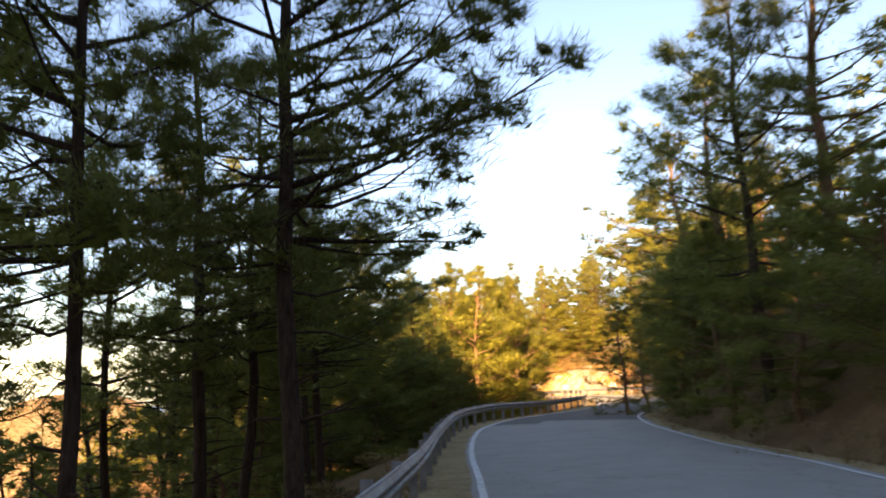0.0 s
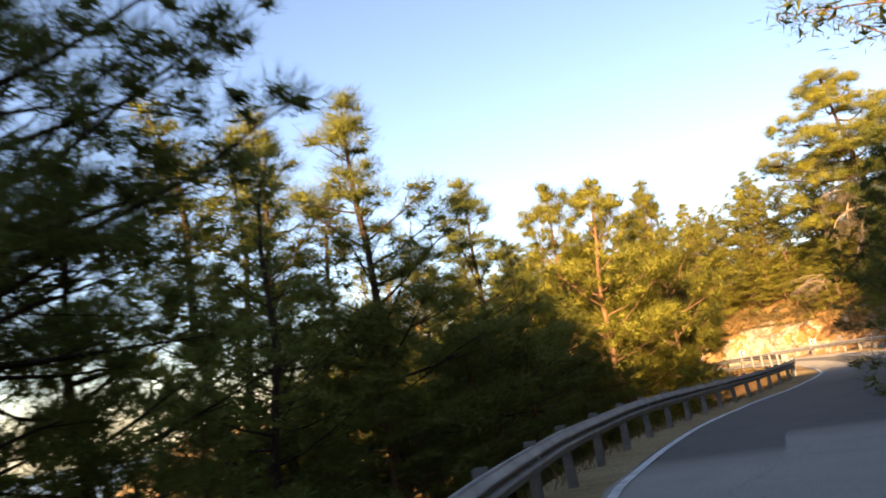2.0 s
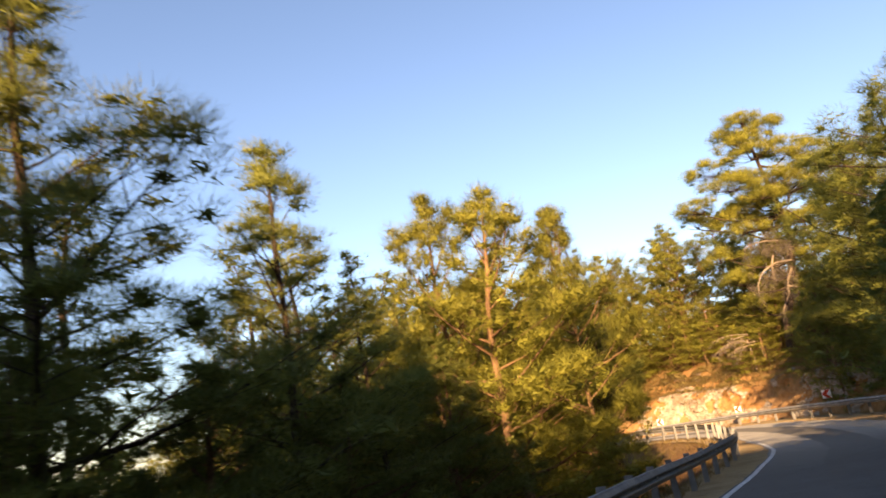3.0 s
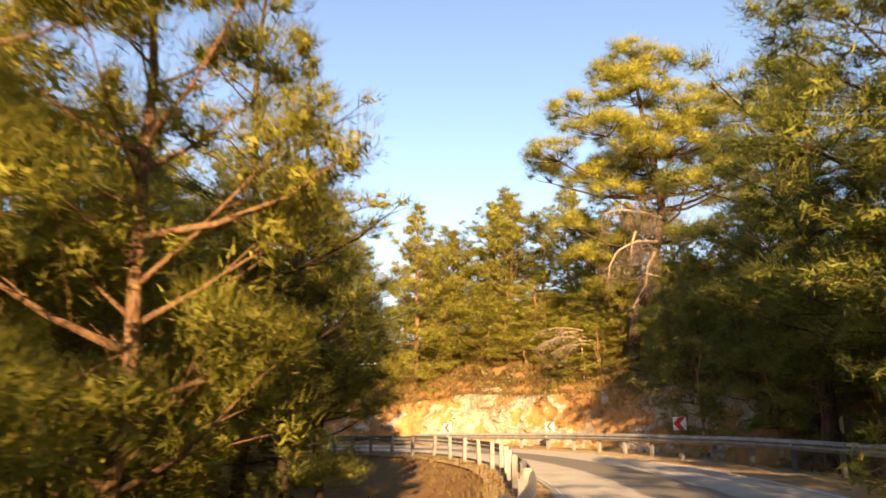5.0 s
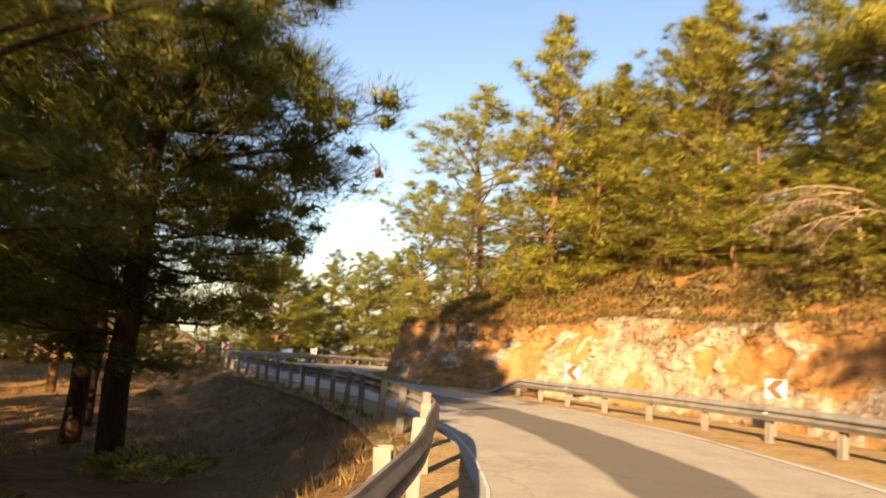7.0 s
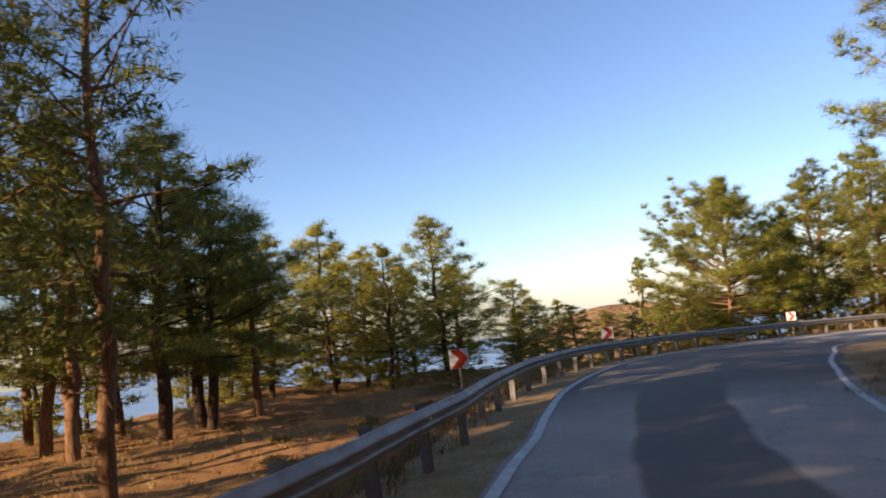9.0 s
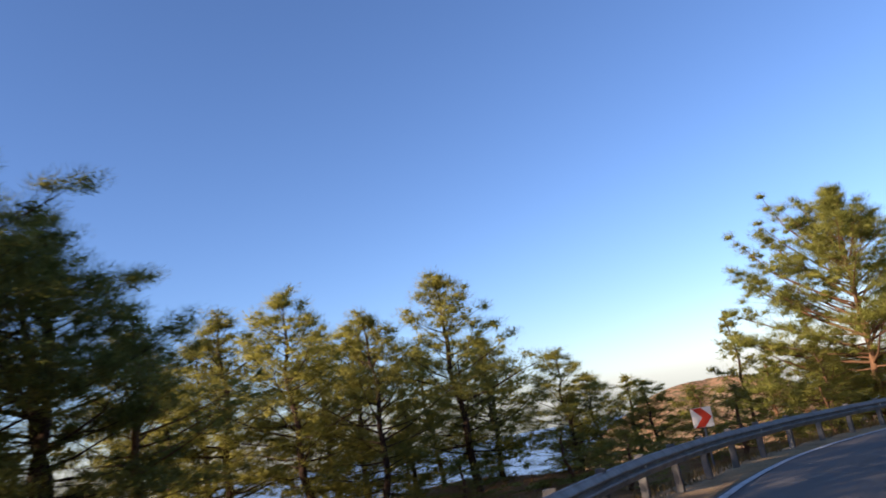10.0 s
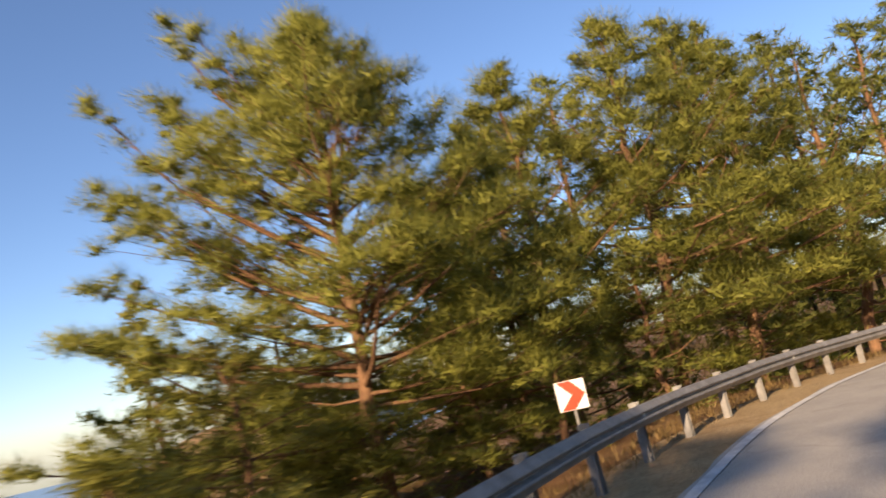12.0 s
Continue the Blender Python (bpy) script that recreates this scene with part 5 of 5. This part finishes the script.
guardrail(side_line(OFF_LRAIL, 0.0, -15, 153), 1, "long dull galvanised guardrail along the drop, slightly dented")
RIGHT_RAIL = smooth_line([(24.4, 52.5, -1.42), (25.6, 56.5, -1.50), (26.7, 61.0, -1.63), (27.0, 66.0, -1.74), (26.9, 71.5, -1.90), (26.5, 76.3, -2.08), (25.5, 80.6, -2.26), (23.75, 84.6, -2.43), (22.15, 88.2, -2.60), (21.1, 91.3, -2.75), (19.9, 93.6, -2.85)], 0.5)
guardrail(RIGHT_RAIL, -1, "galvanised guardrail below the rock cutting, end ramped down", height=0.85, dip=2.6, first_reflector=2)


# ---- chevron signs ----
def chevron_sign(x, y, z_mid, face_to, point_left, label, size=0.50, foot=None):
    """A square white board with one red chevron on a steel pole."""
    ob = new("chevron_sign")
    z0 = ground_z(x, y) if foot is None else foot
    h = z_mid - z0
    ang = math.atan2(face_to[1] - y, face_to[0] - x) + math.pi / 2
    ob.matrix_basis = Matrix.Translation((x, y, z0)) @ Matrix.Rotation(ang, 4, "Z")
    tagged(ob, label, "road sign", "chevron signs on the bend")
    part("board", box_bm(size, 0.006, size, (0, 0, h), 0.002), M_WHITE, ob, "white reflective board")
    part("back_plate", box_bm(size - 0.01, 0.004, size - 0.01, (0, 0.0075, h), 0.001), M_BACK, ob, "bare grey metal back")
    k = size / 2
    sgn = 1 if point_left else -1
    pts = [(-0.95, 0), (-0.08, 0.97), (0.86, 0.97), (0.0, 0), (0.86, -0.97), (-0.08, -0.97)]
    bm = bmesh.new()
    lay = [[bm.verts.new((px * k * sgn, yy, h + pz * k)) for px, pz in pts] for yy in (-0.0036, -0.0062)]
    quads_ = [(0, 1, 2, 3), (0, 3, 4, 5)]
    for qd in quads_:
        bm.faces.new([lay[1][w] for w in qd])
    for w in range(6):
        bm.faces.new([lay[0][w], lay[0][(w + 1) % 6], lay[1][(w + 1) % 6], lay[1][w]])
    bmesh.ops.recalc_face_normals(bm, faces=bm.faces[:])
    part("chevron", bm, M_RED, ob, "red arrow-shaped chevron")
    bm = bmesh.new()
    bmesh.ops.create_cone(bm, cap_ends=True, segments=12, radius1=0.027, radius2=0.027, depth=h + 0.6 + size * 0.45, matrix=Matrix.Translation((0, 0.038, (h + size * 0.45 - 0.6) / 2)))
    part("pole", bm, M_STEEL, ob, "thin galvanised pole")
    for dz in (-0.12, 0.12):
        part("bracket", box_bm(0.09, 0.03, 0.03, (0, 0.024, h + dz), 0.003), M_STEEL, ob)
    return ob


SIGN = "square white board with a red chevron behind the guardrail"
chevron_sign(22.75, 89.7, -1.50, (17, 72), True, SIGN)
chevron_sign(26.35, 82.0, -1.15, (18.5, 64), True, SIGN, size=0.43)
chevron_sign(27.75, 71.8, -0.66, (14, 50), True, SIGN)
chevron_sign(28.2, 64.2, -0.43, (13, 48), True, SIGN)
chevron_sign(5.25, 101.7, -2.20, (15, 91), False, SIGN)
chevron_sign(1.45, 116.0, -2.68, (9, 101), False, SIGN)
chevron_sign(3.74, 133.9, -3.55, (4.6, 118), False, SIGN)


def rock_scrub(count, seed):
    """Dry olive and brown scrub that covers the upper part of the cutting."""
    r = np.random.RandomState(seed)
    n, rows = ROCK_V.shape
    i, j = r.randint(2, n - 2, count * 4), r.randint(8, rows, count * 4)
    patch = NZ.fbm(i * 0.05, j * 0.12, 3)
    keep = r.rand(count * 4) < np.clip((ROCK_V[i, j] - 0.40) * 1.7 + patch * 1.6, 0.02, 0.95)
    i, j = i[keep][:count], j[keep][:count]
    c = ROCK_P[i, j] + r.normal(0, 0.05, (len(i), 3))
    # and the slope behind the brow
    k = r.choice(np.where((AY > 78) & (AY < 104))[0], count)
    x, y = at_offset(k, OFF_TOE[k] + r.uniform(2.6, 8.0, count))
    c = np.concatenate([c, np.stack([x, y, rough_height(x, y) + 0.08], 1)[NZ.fbm(x * 0.5, y * 0.5, 3) > -0.16]])
    r.shuffle(c)
    for name, part_of, mat, label in (("dry_scrub", slice(0, None, 2), M_SCRUB, "low brown dry scrub over the brow of the cutting"), ("olive_scrub", slice(1, None, 2), M_GRASS, "straw-coloured dry grass over the brow of the cutting")):
        cc = c[part_of]
        v, nm = tufts(cc, r.uniform(0.12, 0.30, len(cc)), 12, r, length=(0.10, 0.28), width=0.014, up=0.8)
        tagged(new(name, mesh_from(name, v, np.arange(len(v)).reshape(-1, 3), mat, normals=nm)), label, "dry scrub", kind="stuff")


rock_scrub(7200, 7)


# ---- cones hanging from the pine on the bend ----
def cone_bm(length=0.10, wide=0.036):
    """A closed pine cone: rings of overlapping scales on a spindle."""
    bm = bmesh.new()
    for ring in range(9):
        u = (ring + 0.5) / 9
        rad = wide * math.sin(math.pi * (0.12 + 0.80 * u)) ** 0.8
        for q in range(8):
            ang = (q + 0.5 * (ring % 2)) * math.pi / 4
            co, si = math.cos(ang), math.sin(ang)
            z = -u * length
            tip = bm.verts.new((co * rad * 1.28, si * rad * 1.28, z - 0.004))
            top = bm.verts.new((co * rad * 0.55, si * rad * 0.55, z + 0.010))
            lo = bm.verts.new((co * rad * 0.75, si * rad * 0.75, z - 0.013))
            lf = bm.verts.new((math.cos(ang - 0.4) * rad, math.sin(ang - 0.4) * rad, z))
            rt = bm.verts.new((math.cos(ang + 0.4) * rad, math.sin(ang + 0.4) * rad, z))
            for tri in ((tip, top, lf), (tip, rt, top), (tip, lf, lo), (tip, lo, rt)):
                bm.faces.new(tri)
    return bm


def hang_cones(tree, root, drop, seed):
    """A drooping twig from root with a cluster of cones, as part of that tree; root in the tree's own metres."""
    r = np.random.RandomState(seed)
    root = np.array(root, float)
    tip = root + np.array(drop, float)
    twig = Tubes()
    twig.add([root, root * 0.5 + tip * 0.5 + np.array([0.06, 0.02, 0.05]), tip], [0.012, 0.008, 0.005], 5)
    ob = part_mesh("hanging_twig", twig.mesh("hanging_twig", M_BARK), tree, "drooping twig with a cluster of brown cones")
    for q in range(4):
        co = part("cone", cone_bm(), M_CONE, ob, "brown pine cone")
        at = tip + r.normal(0, 0.035, 3) + np.array([0, 0, 0.02])
        co.matrix_basis = Matrix.Translation(at) @ Euler((r.uniform(-0.7, 0.7), r.uniform(-0.7, 0.7), r.uniform(0, 6))).to_matrix().to_4x4() @ Matrix.Scale(1.15, 4)
    v, nm = tufts(np.array([tip + (0, 0, 0.04), tip * 0.7 + root * 0.3]), np.array([0.14, 0.16]), 70, r, length=(0.08, 0.15), width=0.004, up=-0.3)
    part_mesh("needles", mesh_from("needles", v, np.arange(len(v)).reshape(-1, 3), M_NEEDLE_Y, normals=nm), ob)


back_to_tree = bend_pine.matrix_basis.inverted()
hang_cones(bend_pine, back_to_tree @ Vector((17.35, 77.95, 3.05)), back_to_tree.to_3x3() @ Vector((0.2, 0.1, -0.5)), 4)


# ---- dead limbs lying over the brow of the cutting ----
def dead_branch(x, y, z, turn, size, seed):
    r = np.random.RandomState(seed)
    wood, ends = Tubes(), []
    for q in range(4):
        p, d = np.array([r.uniform(-0.3, 0.3), r.uniform(-0.4, 0.4), r.uniform(-0.2, 0.5)]), np.array([-1.0, r.uniform(-0.5, 0.5), r.uniform(0.15, 0.5)])
        pts = [p]
        for w in range(7):
            d = d + np.array([0, r.normal(0, 0.22), -0.13 + r.normal(0, 0.08)])
            d /= np.linalg.norm(d)
            p = p + d * 0.36
            pts.append(p)
            if w > 1:
                for z2 in (-1, 1):
                    e = p + np.array([-0.25, z2 * r.uniform(0.1, 0.35), -r.uniform(0.05, 0.4)])
                    wood.add([p, e], [0.012, 0.004], 4)
                    ends.append(e)
        wood.add(pts, np.linspace(0.026, 0.007, 8), 6)
    foot = ground_z(x, y) - 0.2 - z
    wood.add([(0.25, 0.1, foot / size), (0.30, 0, foot / size * 0.5), (0.05, 0, 0.1)], [0.045, 0.038, 0.028], 6)
    ob = new("dead_branch")
    tagged(ob, "bleached dead pine branches drooping over the rock brow", "dead branch", "dead branches above the cutting")
    part_mesh("limb", wood.mesh("limb", M_DEADWOOD), ob)
    ends = np.array(ends)
    v, nm = tufts(ends, np.full(len(ends), 0.16), 26, r, length=(0.1, 0.28), width=0.007, up=-0.8)
    part_mesh("dry_brush", mesh_from("dry_brush", v, np.arange(len(v)).reshape(-1, 3), M_DEADTWIG, normals=nm), ob, "brown dry twigs")
    ob.matrix_basis = Matrix.Translation((x, y, z)) @ Matrix.Rotation(radians(turn), 4, "Z") @ Matrix.Scale(size, 4)


dead_branch(29.7, 85.3, 3.7, 12, 1.1, 3)
dead_branch(30.2, 84.4, 3.2, 4, 0.9, 8)
